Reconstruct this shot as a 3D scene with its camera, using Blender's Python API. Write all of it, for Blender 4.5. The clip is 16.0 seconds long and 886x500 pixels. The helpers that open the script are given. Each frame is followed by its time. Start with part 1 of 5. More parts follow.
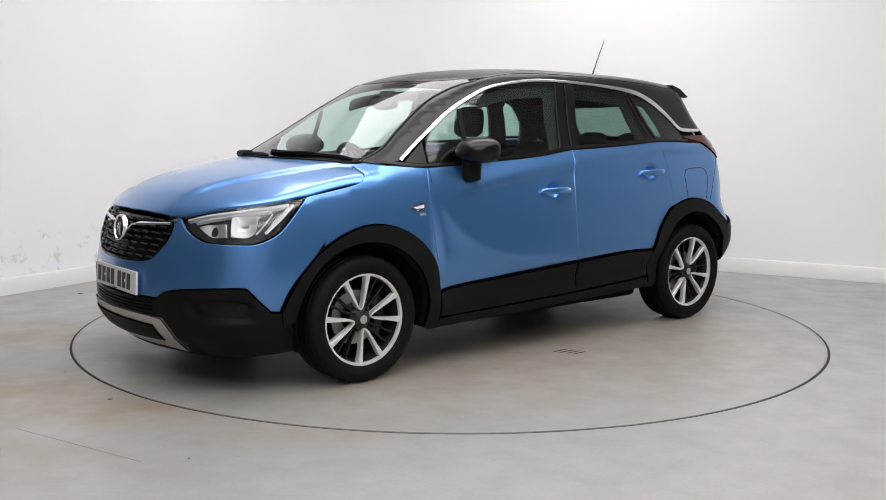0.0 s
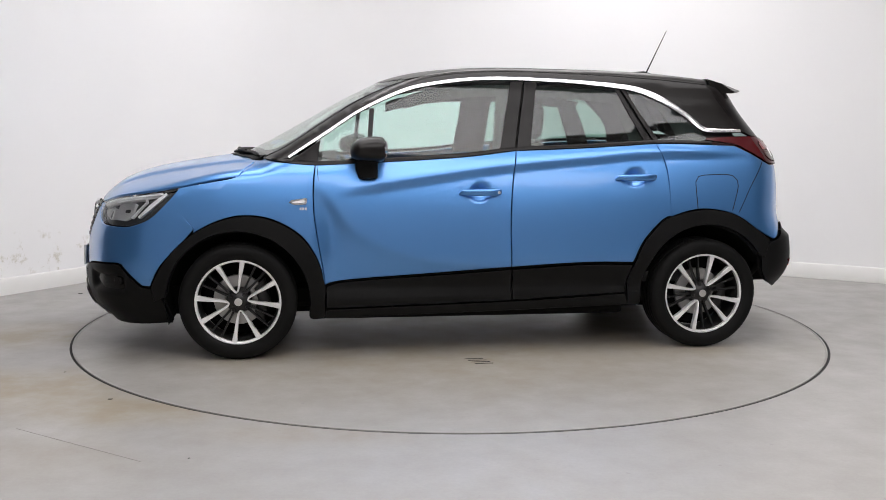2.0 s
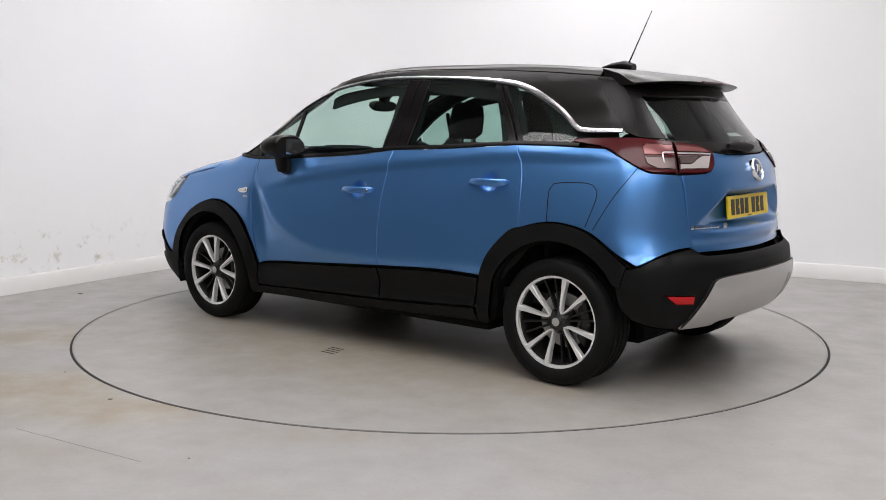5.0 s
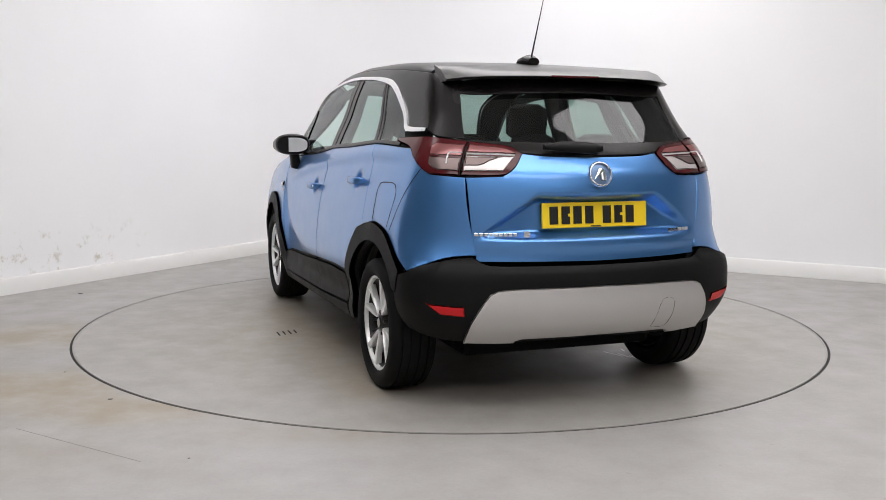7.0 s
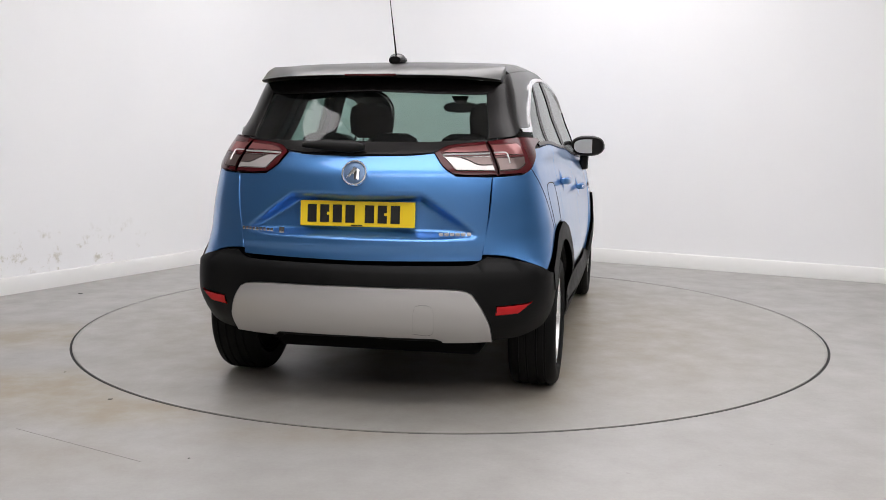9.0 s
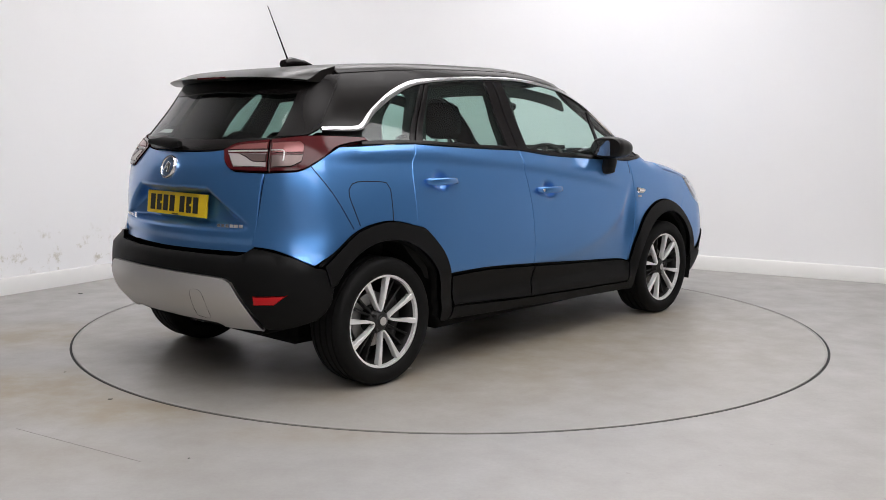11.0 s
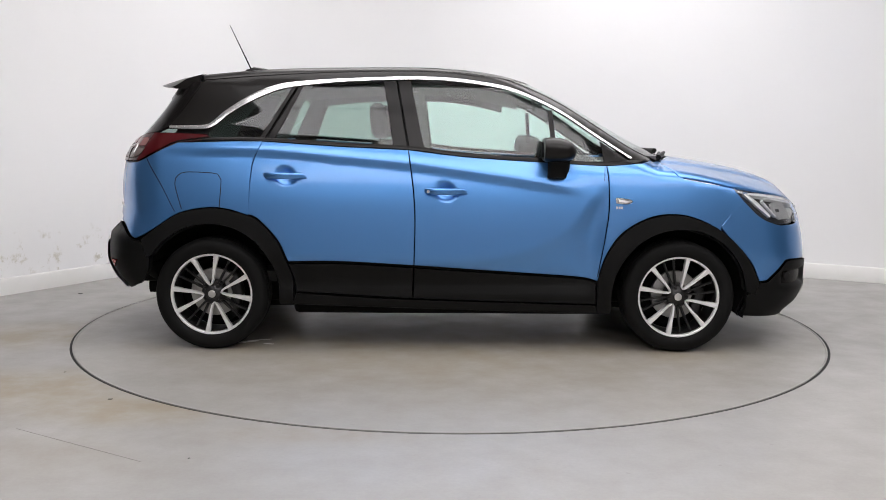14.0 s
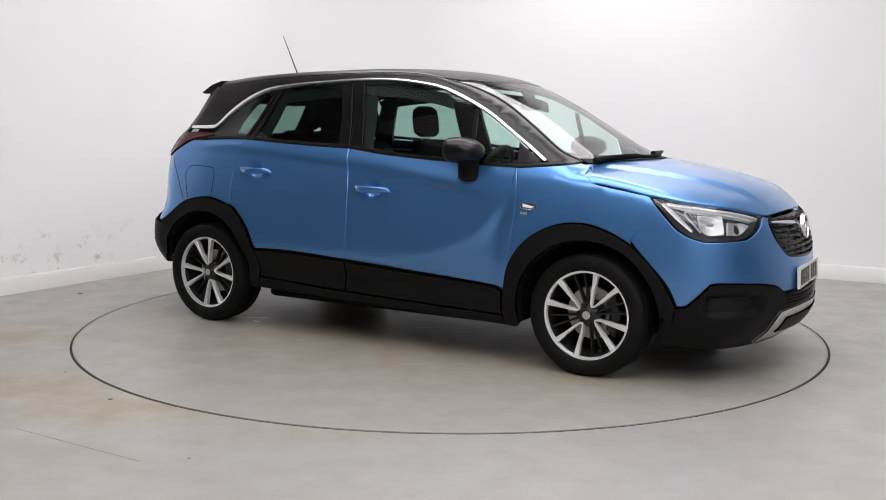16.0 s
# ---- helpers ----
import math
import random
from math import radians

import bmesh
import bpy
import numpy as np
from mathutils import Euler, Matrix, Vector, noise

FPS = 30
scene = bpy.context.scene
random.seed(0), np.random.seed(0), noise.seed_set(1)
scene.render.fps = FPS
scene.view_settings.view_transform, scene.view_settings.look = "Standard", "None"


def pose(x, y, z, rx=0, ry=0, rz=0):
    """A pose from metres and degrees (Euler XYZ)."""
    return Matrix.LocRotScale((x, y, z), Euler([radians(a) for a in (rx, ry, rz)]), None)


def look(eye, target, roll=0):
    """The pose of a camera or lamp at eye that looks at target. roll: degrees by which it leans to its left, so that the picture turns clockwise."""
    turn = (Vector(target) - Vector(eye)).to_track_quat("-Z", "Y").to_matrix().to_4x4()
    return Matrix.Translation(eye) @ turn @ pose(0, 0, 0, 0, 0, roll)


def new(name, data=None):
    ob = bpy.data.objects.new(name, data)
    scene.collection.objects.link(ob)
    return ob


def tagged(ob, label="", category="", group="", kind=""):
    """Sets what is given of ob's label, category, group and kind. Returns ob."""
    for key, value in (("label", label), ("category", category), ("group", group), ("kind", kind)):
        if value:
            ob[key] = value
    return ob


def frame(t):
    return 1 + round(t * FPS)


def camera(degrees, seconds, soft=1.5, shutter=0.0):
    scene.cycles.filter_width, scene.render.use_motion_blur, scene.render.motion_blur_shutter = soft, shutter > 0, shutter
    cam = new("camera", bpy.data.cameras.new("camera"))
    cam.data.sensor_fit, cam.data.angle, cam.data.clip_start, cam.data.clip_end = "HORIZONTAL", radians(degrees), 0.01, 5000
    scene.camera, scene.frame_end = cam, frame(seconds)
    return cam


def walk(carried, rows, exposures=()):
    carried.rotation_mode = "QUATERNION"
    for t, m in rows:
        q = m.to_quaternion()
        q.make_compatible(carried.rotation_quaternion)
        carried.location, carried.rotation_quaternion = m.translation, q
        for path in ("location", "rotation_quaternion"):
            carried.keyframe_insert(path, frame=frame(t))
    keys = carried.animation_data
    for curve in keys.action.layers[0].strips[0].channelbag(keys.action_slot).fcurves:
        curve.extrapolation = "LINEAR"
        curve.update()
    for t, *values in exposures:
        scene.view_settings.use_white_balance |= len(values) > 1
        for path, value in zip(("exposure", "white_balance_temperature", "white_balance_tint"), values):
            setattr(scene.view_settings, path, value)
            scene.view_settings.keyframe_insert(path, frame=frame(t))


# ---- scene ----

# ---- camera: stands still before the turntable ----
EYE = Vector((0.0, -6.095, 1.2525))
YAW, PITCH = radians(0.405), radians(-7.35)
AHEAD = Vector((-math.sin(YAW) * math.cos(PITCH), math.cos(YAW) * math.cos(PITCH), math.sin(PITCH)))
cam = camera(49.5, 16.0, soft=0.9)
walk(cam, [(0.0, look(EYE, EYE + AHEAD, 0.402)), (16.0, look(EYE, EYE + AHEAD, 0.402))])

# ---- world and exposure ----
world = bpy.data.worlds.new("world")
scene.world = world
world.use_nodes = True
world.node_tree.nodes["Background"].inputs[0].default_value = (0.8, 0.85, 0.95, 1)
world.node_tree.nodes["Background"].inputs[1].default_value = 0.05
scene.view_settings.exposure = 0.0

TURN_START, TURN_RATE = 219.80, -15.641      # heading of the car in degrees, degrees per second
RING = 2.28                                  # radius of the turntable
CAR_OFF = (-0.035, 0.036)                    # where the car stands on the turntable
CEILING = 3.9


# ---- materials ----
def material(name, color=(0.5, 0.5, 0.5), rough=0.5, metal=0.0, coat=0.0, emit=0.0, spec=0.5, coat_rough=0.03):
    m = bpy.data.materials.new(name)
    m.use_nodes = True
    p = m.node_tree.nodes["Principled BSDF"]
    p.inputs["Base Color"].default_value = (*color, 1)
    p.inputs["Roughness"].default_value = rough
    p.inputs["Metallic"].default_value = metal
    p.inputs["Coat Weight"].default_value = coat
    p.inputs["Coat Roughness"].default_value = coat_rough
    p.inputs["Specular IOR Level"].default_value = spec
    if emit:
        p.inputs["Emission Color"].default_value = (*color, 1)
        p.inputs["Emission Strength"].default_value = emit
    return m


def tree(m):
    t = m.node_tree
    return t, t.nodes["Principled BSDF"]


def node(t, kind, **values):
    n = t.nodes.new(kind)
    for key, value in values.items():
        n.inputs[key.replace("_", " ")].default_value = value
    return n


def coords(t, scale=(1, 1, 1), place=(0, 0, 0)):
    c = t.nodes.new("ShaderNodeTexCoord")
    m = t.nodes.new("ShaderNodeMapping")
    m.inputs["Scale"].default_value = scale
    m.inputs["Location"].default_value = place
    t.links.new(c.outputs["Object"], m.inputs["Vector"])
    return m.outputs["Vector"]


def noise_of(t, vec, scale, detail=4.0, rough=0.55):
    n = node(t, "ShaderNodeTexNoise", Scale=scale, Detail=detail, Roughness=rough)
    t.links.new(vec, n.inputs["Vector"])
    return n.outputs["Fac"]


def ramp(t, fac, stops):
    r = t.nodes.new("ShaderNodeValToRGB")
    while len(r.color_ramp.elements) < len(stops):
        r.color_ramp.elements.new(0.5)
    for e, (at, col) in zip(r.color_ramp.elements, stops):
        e.position, e.color = at, (*col, 1)
    t.links.new(fac, r.inputs["Fac"])
    return r.outputs["Color"]


def mixed(t, fac, a, b, mode="MIX"):
    m = t.nodes.new("ShaderNodeMix")
    m.data_type, m.blend_type = "RGBA", mode
    for sock, val in ((m.inputs[0], fac), (m.inputs[6], a), (m.inputs[7], b)):
        if isinstance(val, (int, float)):
            sock.default_value = val
        elif isinstance(val, tuple):
            sock.default_value = (*val, 1)
        else:
            t.links.new(val, sock)
    return m.outputs[2]


def bumped(t, p, height, strength, distance):
    b = node(t, "ShaderNodeBump", Strength=strength, Distance=distance)
    t.links.new(height, b.inputs["Height"])
    t.links.new(b.outputs["Normal"], p.inputs["Normal"])


def spot_mask(t, vec, centre, size, soft=0.5):
    """A soft round mask of a stain: 1 within, 0 without."""
    m = t.nodes.new("ShaderNodeMapping")
    m.vector_type = "POINT"
    m.inputs["Location"].default_value = [-c / s for c, s in zip(centre, size)]
    m.inputs["Scale"].default_value = [1 / s for s in size]
    t.links.new(vec, m.inputs["Vector"])
    d = t.nodes.new("ShaderNodeVectorMath")
    d.operation = "LENGTH"
    t.links.new(m.outputs["Vector"], d.inputs[0])
    r = node(t, "ShaderNodeMapRange")
    r.interpolation_type = "SMOOTHSTEP"
    r.inputs["From Min"].default_value, r.inputs["From Max"].default_value = 1.0, 1.0 - soft
    t.links.new(d.outputs["Value"], r.inputs["Value"])
    return r.outputs["Result"]


def times(t, *facs):
    out = facs[0]
    for f in facs[1:]:
        m = t.nodes.new("ShaderNodeMath")
        m.operation = "MULTIPLY"
        t.links.new(out, m.inputs[0])
        if isinstance(f, (int, float)):
            m.inputs[1].default_value = f
        else:
            t.links.new(f, m.inputs[1])
        out = m.outputs[0]
    return out


def floor_material(name, stains, warm=(1.0, 1.0, 1.0)):
    """Grey painted concrete, worn and slightly glossy, with brown dried stains and broad brown tints."""
    m = material(name, (0.5, 0.5, 0.5), 0.4)
    t, p = tree(m)
    v = coords(t)
    fine = noise_of(t, v, 60, 5, 0.7)
    mid = noise_of(t, v, 4.5, 6, 0.6)
    wide = noise_of(t, v, 0.7, 4, 0.5)
    col = ramp(t, wide, [(0.3, (0.295, 0.295, 0.295)), (0.7, (0.33, 0.328, 0.325))])
    col = mixed(t, ramp(t, mid, [(0.3, (0, 0, 0)), (0.75, (0.8, 0.8, 0.8))]), col, (0.27, 0.265, 0.255))
    col = mixed(t, 0.12, col, ramp(t, fine, [(0.3, (0.3, 0.3, 0.3)), (0.7, (0.7, 0.7, 0.7))]), "OVERLAY")
    col = mixed(t, 1.0, col, warm, "MULTIPLY")
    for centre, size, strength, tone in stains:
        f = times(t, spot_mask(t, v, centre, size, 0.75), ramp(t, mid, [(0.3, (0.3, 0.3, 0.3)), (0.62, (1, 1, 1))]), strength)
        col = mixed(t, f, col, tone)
    speck = ramp(t, noise_of(t, v, 22, 2, 0.4), [(0.74, (0, 0, 0)), (0.77, (1, 1, 1))])
    col = mixed(t, times(t, speck, 0.35), col, (0.2, 0.19, 0.18))
    t.links.new(col, p.inputs["Base Color"])
    t.links.new(ramp(t, mid, [(0.25, (0.3, 0.3, 0.3)), (0.75, (0.46, 0.46, 0.46))]), p.inputs["Roughness"])
    bumped(t, p, mid, 0.12, 0.004)
    return m


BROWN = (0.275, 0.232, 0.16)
FLOOR = floor_material("painted_concrete", [
    ((-2.45, -0.5, 0), (0.7, 0.5, 1), 0.9, BROWN), ((-2.05, -1.65, 0), (0.8, 0.5, 1), 1.0, BROWN), ((-1.45, -2.0, 0), (0.7, 0.32, 1), 0.9, BROWN),
    ((-0.6, -2.3, 0), (0.7, 0.2, 1), 0.35, BROWN), ((-2.2, -2.6, 0), (1.6, 0.5, 1), 0.3, BROWN)], (1.03, 1.01, 0.975))
# brown at the four wheels, then over the whole disc, deepest at its middle
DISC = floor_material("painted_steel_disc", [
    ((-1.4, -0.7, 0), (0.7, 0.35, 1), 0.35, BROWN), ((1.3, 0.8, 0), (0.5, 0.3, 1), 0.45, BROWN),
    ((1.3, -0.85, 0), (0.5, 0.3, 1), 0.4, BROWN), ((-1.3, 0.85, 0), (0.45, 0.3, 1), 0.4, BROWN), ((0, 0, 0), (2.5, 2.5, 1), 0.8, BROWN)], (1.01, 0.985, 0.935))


def wall_material():
    m = material("white_wall_paint", (0.8, 0.8, 0.8), 0.65)
    t, p = tree(m)
    v = coords(t)
    wide = noise_of(t, v, 0.9, 3, 0.5)
    fine = noise_of(t, v, 35, 5, 0.7)
    col = ramp(t, wide, [(0.3, (0.85, 0.85, 0.855)), (0.7, (0.88, 0.88, 0.88))])
    scuff = ramp(t, noise_of(t, v, 7, 7, 0.72), [(0.56, (0, 0, 0)), (0.7, (1, 1, 1))])
    for centre, size, strength in (((-3.1, 1.1, 0.16), (1.1, 1.1, 0.42), 1.0), ((-2.75, 1.75, 0.2), (0.6, 0.6, 0.34), 0.8)):
        col = mixed(t, times(t, spot_mask(t, v, centre, size, 0.8), scuff, strength), col, (0.44, 0.40, 0.29))
    t.links.new(col, p.inputs["Base Color"])
    bumped(t, p, fine, 0.06, 0.002)
    return m


WALL = wall_material()
TRIM = material("white_gloss_paint", (0.74, 0.735, 0.715), 0.4)
CEIL = material("matt_white_ceiling", (0.86, 0.86, 0.86), 0.8)
GREY_WALL = material("grey_rear_wall", (0.6, 0.6, 0.61), 0.7)
DARK_WALL = material("dark_grey_side_wall", (0.07, 0.07, 0.075), 0.8)
GAP = material("dark_gap", (0.01, 0.01, 0.01), 0.8)
CRACK = material("dusty_crack", (0.275, 0.265, 0.25), 0.8)
PANEL_LIGHT = material("softbox_diffuser", (1.0, 0.968, 0.975), 0.5, emit=4.0)
FRAME_WHITE = material("white_aluminium", (0.75, 0.75, 0.75), 0.4)


# ---- mesh helpers ----
def mesh_object(name, verts, faces, mat, parent=None, smooth=True, label=""):
    me = bpy.data.meshes.new(name)
    me.from_pydata([tuple(v) for v in verts], [], [tuple(f) for f in faces])
    me.materials.append(mat)
    me.polygons.foreach_set("use_smooth", [smooth] * len(me.polygons))
    me.update()
    ob = new(name, me)
    ob.parent = parent
    if label:
        tagged(ob, label)
    return ob


def part(name, bm, mat, parent=None, label="", smooth=False):
    me = bpy.data.meshes.new(name)
    bmesh.ops.recalc_face_normals(bm, faces=bm.faces)
    bm.to_mesh(me)
    bm.free()
    me.materials.append(mat)
    me.polygons.foreach_set("use_smooth", [smooth] * len(me.polygons))
    ob = new(name, me)
    ob.parent = parent
    if label:
        tagged(ob, label)
    return ob


def box_into(bm, centre, size, turn=None, bevel=0.0):
    m = Matrix.Translation(centre) @ (turn or Matrix.Identity(4)) @ Matrix.Diagonal((*size, 1))
    got = bmesh.ops.create_cube(bm, size=1, matrix=m)
    if bevel:
        edges = list({e for v in got["verts"] for e in v.link_edges})
        bmesh.ops.bevel(bm, geom=edges, offset=bevel, segments=2, profile=0.5, affect="EDGES")


def box(centre, size, turn=None, bevel=0.0):
    bm = bmesh.new()
    box_into(bm, centre, size, turn, bevel)
    return bm


# ---- the studio room ----
LEFT_DIR = Vector((0.507, 0.862, 0))         # along the wall that runs away from the camera
RIGHT_DIR = Vector((0.88, -0.475, 0))
CORNER = Vector((-1.23, 4.29, 0))
ROUND = 1.3                                  # radius of the coved corner


def wall_path():
    """Plan of the two white walls with their rounded corner, from the near left end to the near right end."""
    a, b = CORNER - LEFT_DIR * ROUND, CORNER + RIGHT_DIR * ROUND
    pts = [CORNER - LEFT_DIR * 5.2, a]
    for i in range(1, 16):
        s = i / 16
        pts.append(a * (1 - s) ** 2 + CORNER * 2 * s * (1 - s) + b * s * s)
    return pts + [b, CORNER + RIGHT_DIR * 11.5]


def swept(path, profile, out=1.0):
    """Sweep a profile of (distance into the room, height) along a plan path."""
    verts, faces = [], []
    n = len(path)
    for i, p in enumerate(path):
        d = (path[min(i + 1, n - 1)] - path[max(i - 1, 0)]).normalized()
        side = Vector((d.y, -d.x, 0)) * out
        verts += [p + side * u + Vector((0, 0, z)) for u, z in profile]
    k = len(profile)
    for i in range(n - 1):
        for j in range(k):
            a, b = i * k + j, i * k + (j + 1) % k
            faces.append((a, b, b + k, a + k))
    faces += [tuple(range(k)), tuple(range((n - 1) * k, n * k))[::-1]]
    return verts, faces


def build_room():
    path = wall_path()
    wall = mesh_object("wall_north", *swept(path, [(0, -0.1), (0, CEILING + 0.1), (-0.2, CEILING + 0.1), (-0.2, -0.1)]), WALL, smooth=False)
    for i, poly in enumerate(wall.data.polygons):
        poly.use_smooth = True
    wall.data.set_sharp_from_angle(angle=radians(40))
    tagged(wall, "white painted studio wall with a coved corner and scuffs", "wall", kind="structure")
    base = mesh_object("baseboard", *swept(path, [(0.001, -0.02), (0.001, 0.125), (0.012, 0.125), (0.022, 0.112), (0.022, -0.02)]), TRIM)
    base.data.set_sharp_from_angle(angle=radians(40))
    tagged(base, "white painted wooden skirting board along the wall", "skirting board", kind="structure")
    # the floor round the turntable
    verts, faces, n = [], [], 192
    for i in range(n):
        a = 2 * math.pi * i / n
        c, s = math.cos(a), math.sin(a)
        verts += [((RING + 0.0072) * c, (RING + 0.0072) * s, -0.06), ((RING + 0.0072) * c, (RING + 0.0072) * s, 0), (14 * c, 14 * s, 0)]
    for i in range(n):
        j = (i + 1) % n
        faces += [(3 * i, 3 * i + 1, 3 * j + 1, 3 * j), (3 * i + 1, 3 * i + 2, 3 * j + 2, 3 * j + 1)]
    floor = mesh_object("floor", verts, [f[::-1] for f in faces], FLOOR, smooth=False)
    tagged(floor, "grey painted concrete floor with dried brown stains", "floor", kind="structure")
    # flat dark ring in the open gap, its depth of shade put into the colour
    verts = [(r * math.cos(2 * math.pi * i / n), r * math.sin(2 * math.pi * i / n), -0.0025) for r in (RING - 0.0074, RING + 0.0074) for i in range(n)]
    ring = mesh_object("floor_joint", verts, [(i, (i + 1) % n, n + (i + 1) % n, n + i) for i in range(n)], GAP, smooth=False)
    tagged(ring, "dark ring standing in for the shade in the turntable gap", "floor joint", kind="structure")
    pit = part("turntable_pit", box((0, 0, -0.09), (5.2, 5.2, 0.05)), GAP)
    tagged(pit, "dark pit under the turntable", "pit", kind="structure")
    marks = ((-1.466, -2.454, -30.7, 0.743, 0.0025, "floor_crack"), (-1.551, -1.825, 10, 0.022, 0.012, "floor_chip"), (-2.742, 0.922, 0, 0.03, 0.025, "floor_chip"), (-0.98, -2.60, 40, 0.008, 0.006, "floor_chip"), (-1.95, -1.35, 70, 0.012, 0.007, "floor_chip"))
    for x, y, a, w, h, name in marks:
        mark = part(name, box((x, y, 0.0003), (w, h, 0.0012), Matrix.Rotation(radians(a), 4, "Z")), CRACK if name == "floor_crack" else GAP)
        tagged(mark, "fine hairline crack in the floor paint" if name == "floor_crack" else "small dark chip in the floor paint", "floor mark", kind="structure")
    # closing walls behind and beside the camera, and the ceiling
    south = part("wall_south", box((0, -9.6, CEILING / 2), (24, 0.2, CEILING + 0.2)), GREY_WALL)
    tagged(south, "plain grey wall behind the camera", "wall", kind="structure")
    # unseen dark wall, added so that the car's sides mirror something dark
    end = CORNER - LEFT_DIR * 5.2
    run = Vector((-5.2, -9.6, 0)) - end
    side = part("wall_west", box((end + run / 2 + Vector((-0.12, 0, CEILING / 2))), (0.2, run.length, CEILING + 0.2), Matrix.Rotation(math.atan2(-run.x, run.y), 4, "Z")), DARK_WALL)
    tagged(side, "unseen dark grey side wall added to darken the car's reflections", "wall", kind="structure")
    ceiling = part("ceiling", box((0, 0, CEILING + 0.1), (26, 26, 0.2)), CEIL)
    tagged(ceiling, "plain matt white studio ceiling", "ceiling", kind="structure")
    for x, y, sx, sy in LIGHTS:
        lamp = tagged(new("ceiling_light"), "large rectangular white ceiling softbox, switched on", "ceiling light", "softboxes over the turntable")
        lamp.location = (x, y, CEILING - 0.14)
        bm = bmesh.new()
        for u, v, w, h in ((0, sy / 2, sx + 0.06, 0.06), (0, -sy / 2, sx + 0.06, 0.06), (sx / 2, 0, 0.06, sy - 0.06), (-sx / 2, 0, 0.06, sy - 0.06)):
            box_into(bm, (u, v, 0.07), (w, h, 0.14))
        part("frame", bm, FRAME_WHITE, lamp)
        part("diffuser", box((0, 0, 0.03), (sx - 0.06, sy - 0.06, 0.02)), PANEL_LIGHT, lamp, "glowing white diffuser")


LIGHTS = [(0.3, 1.7, 4.2, 1.7), (0.5, -0.9, 5.5, 1.8), (0.9, -3.6, 6.5, 1.8), (0.9, -6.4, 6.5, 1.8)]
build_room()


def build_turntable():
    table = tagged(new("turntable"), "round grey painted vehicle turntable flush with the floor", "turntable")
    verts, faces, n = [], [], 192
    for r, z in ((RING - 0.0072, -0.06), (RING - 0.0072, 0.0), (0.0, 0.0)):
        if r:
            verts += [(r * math.cos(2 * math.pi * i / n), r * math.sin(2 * math.pi * i / n), z) for i in range(n)]
        else:
            verts.append((0, 0, 0))
    for i in range(n):
        j = (i + 1) % n
        faces += [(i, j, n + j, n + i), (n + i, n + j, 2 * n)]
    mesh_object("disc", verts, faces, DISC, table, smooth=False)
    geo = [], []
    for r, z in ((RING - 0.0070, 0.0), (RING - 0.0070, 0.0018), (RING - 0.018, 0.0018), (RING - 0.018, 0.0)):
        geo[0].extend((r * math.cos(2 * math.pi * i / n), r * math.sin(2 * math.pi * i / n), z) for i in range(n))
    for k in range(3):
        geo[1].extend((k * n + i, k * n + (i + 1) % n, (k + 1) * n + (i + 1) % n, (k + 1) * n + i) for i in range(n))
    mesh_object("rim_edge", *geo, DISC, table, label="painted steel rim")
    for i in range(4):
        part("drain_slot", box((0.012 - 0.012 * i, 1.00 + 0.036 * i, 0.0004), (0.10, 0.009, 0.0016)), GAP, table, "dark slot")
    for x, y, a, w in ((-1.17, -0.60, 12, 0.10), (-1.12, -0.56, 20, 0.14), (-1.22, -0.63, 5, 0.07), (-1.05, -0.66, -10, 0.06)):
        part("scratch", box((x, y, 0.0004), (w, 0.012, 0.0014), Matrix.Rotation(radians(a), 4, "Z")), TRIM, table, "pale scratch")
    return table


TABLE = build_turntable()


# ---- the car's outer form: one smooth closed surface, on which all panels lie ----
def curve(*knots):
    """A smooth function through knots (at, value), by monotone cubics."""
    k = np.array(knots, float)
    k = k[np.argsort(k[:, 0])]
    xs, ys = k[:, 0], k[:, 1]
    h, d = np.diff(xs), np.diff(ys) / np.diff(xs)
    m = np.zeros(len(xs))
    m[0], m[-1] = d[0], d[-1]
    for i in range(1, len(xs) - 1):
        if d[i - 1] * d[i] > 0:
            w1, w2 = 2 * h[i] + h[i - 1], h[i] + 2 * h[i - 1]
            m[i] = (w1 + w2) / (w1 / d[i - 1] + w2 / d[i])

    def at(x):
        x = np.asarray(x, float)
        i = np.clip(np.searchsorted(xs, x) - 1, 0, len(h) - 1)
        s = np.clip((x - xs[i]) / h[i], 0, 1)
        y = ys[i] * (1 + 2 * s) * (1 - s) ** 2 + h[i] * m[i] * s * (1 - s) ** 2 + ys[i + 1] * s * s * (3 - 2 * s) + h[i] * m[i + 1] * s * s * (s - 1)
        return y + m[0] * np.minimum(x - xs[0], 0) + m[-1] * np.maximum(x - xs[-1], 0)
    return at


def step(a, b, x):
    s = np.clip((np.asarray(x, float) - a) / (b - a), 0, 1)
    return s * s * (3 - 2 * s)


def smax(a, b, r):
    """The greater of two, with a rounded corner of about r."""
    h = np.maximum(r - np.abs(a - b), 0)
    return np.maximum(a, b) + h * h / (4 * r)


WIDTH = curve((2.3, 0.755), (1.9, 0.818), (1.6, 0.848), (1.3, 0.874), (0.9, 0.885), (0.0, 0.878), (-0.8, 0.872), (-1.3, 0.860), (-1.6, 0.842), (-1.9, 0.802), (-2.1, 0.755))
TUMBLE = curve((0.15, 0.09), (0.25, 0.05), (0.4, 0.012), (0.55, 0.0), (0.65, 0.006), (0.75, 0.017), (0.84, 0.031), (0.90, 0.043), (0.96, 0.057), (1.05, 0.082), (1.12, 0.105), (1.2, 0.135), (1.3, 0.176),
               (1.4, 0.206), (1.5, 0.245), (1.56, 0.28), (1.65, 0.36))
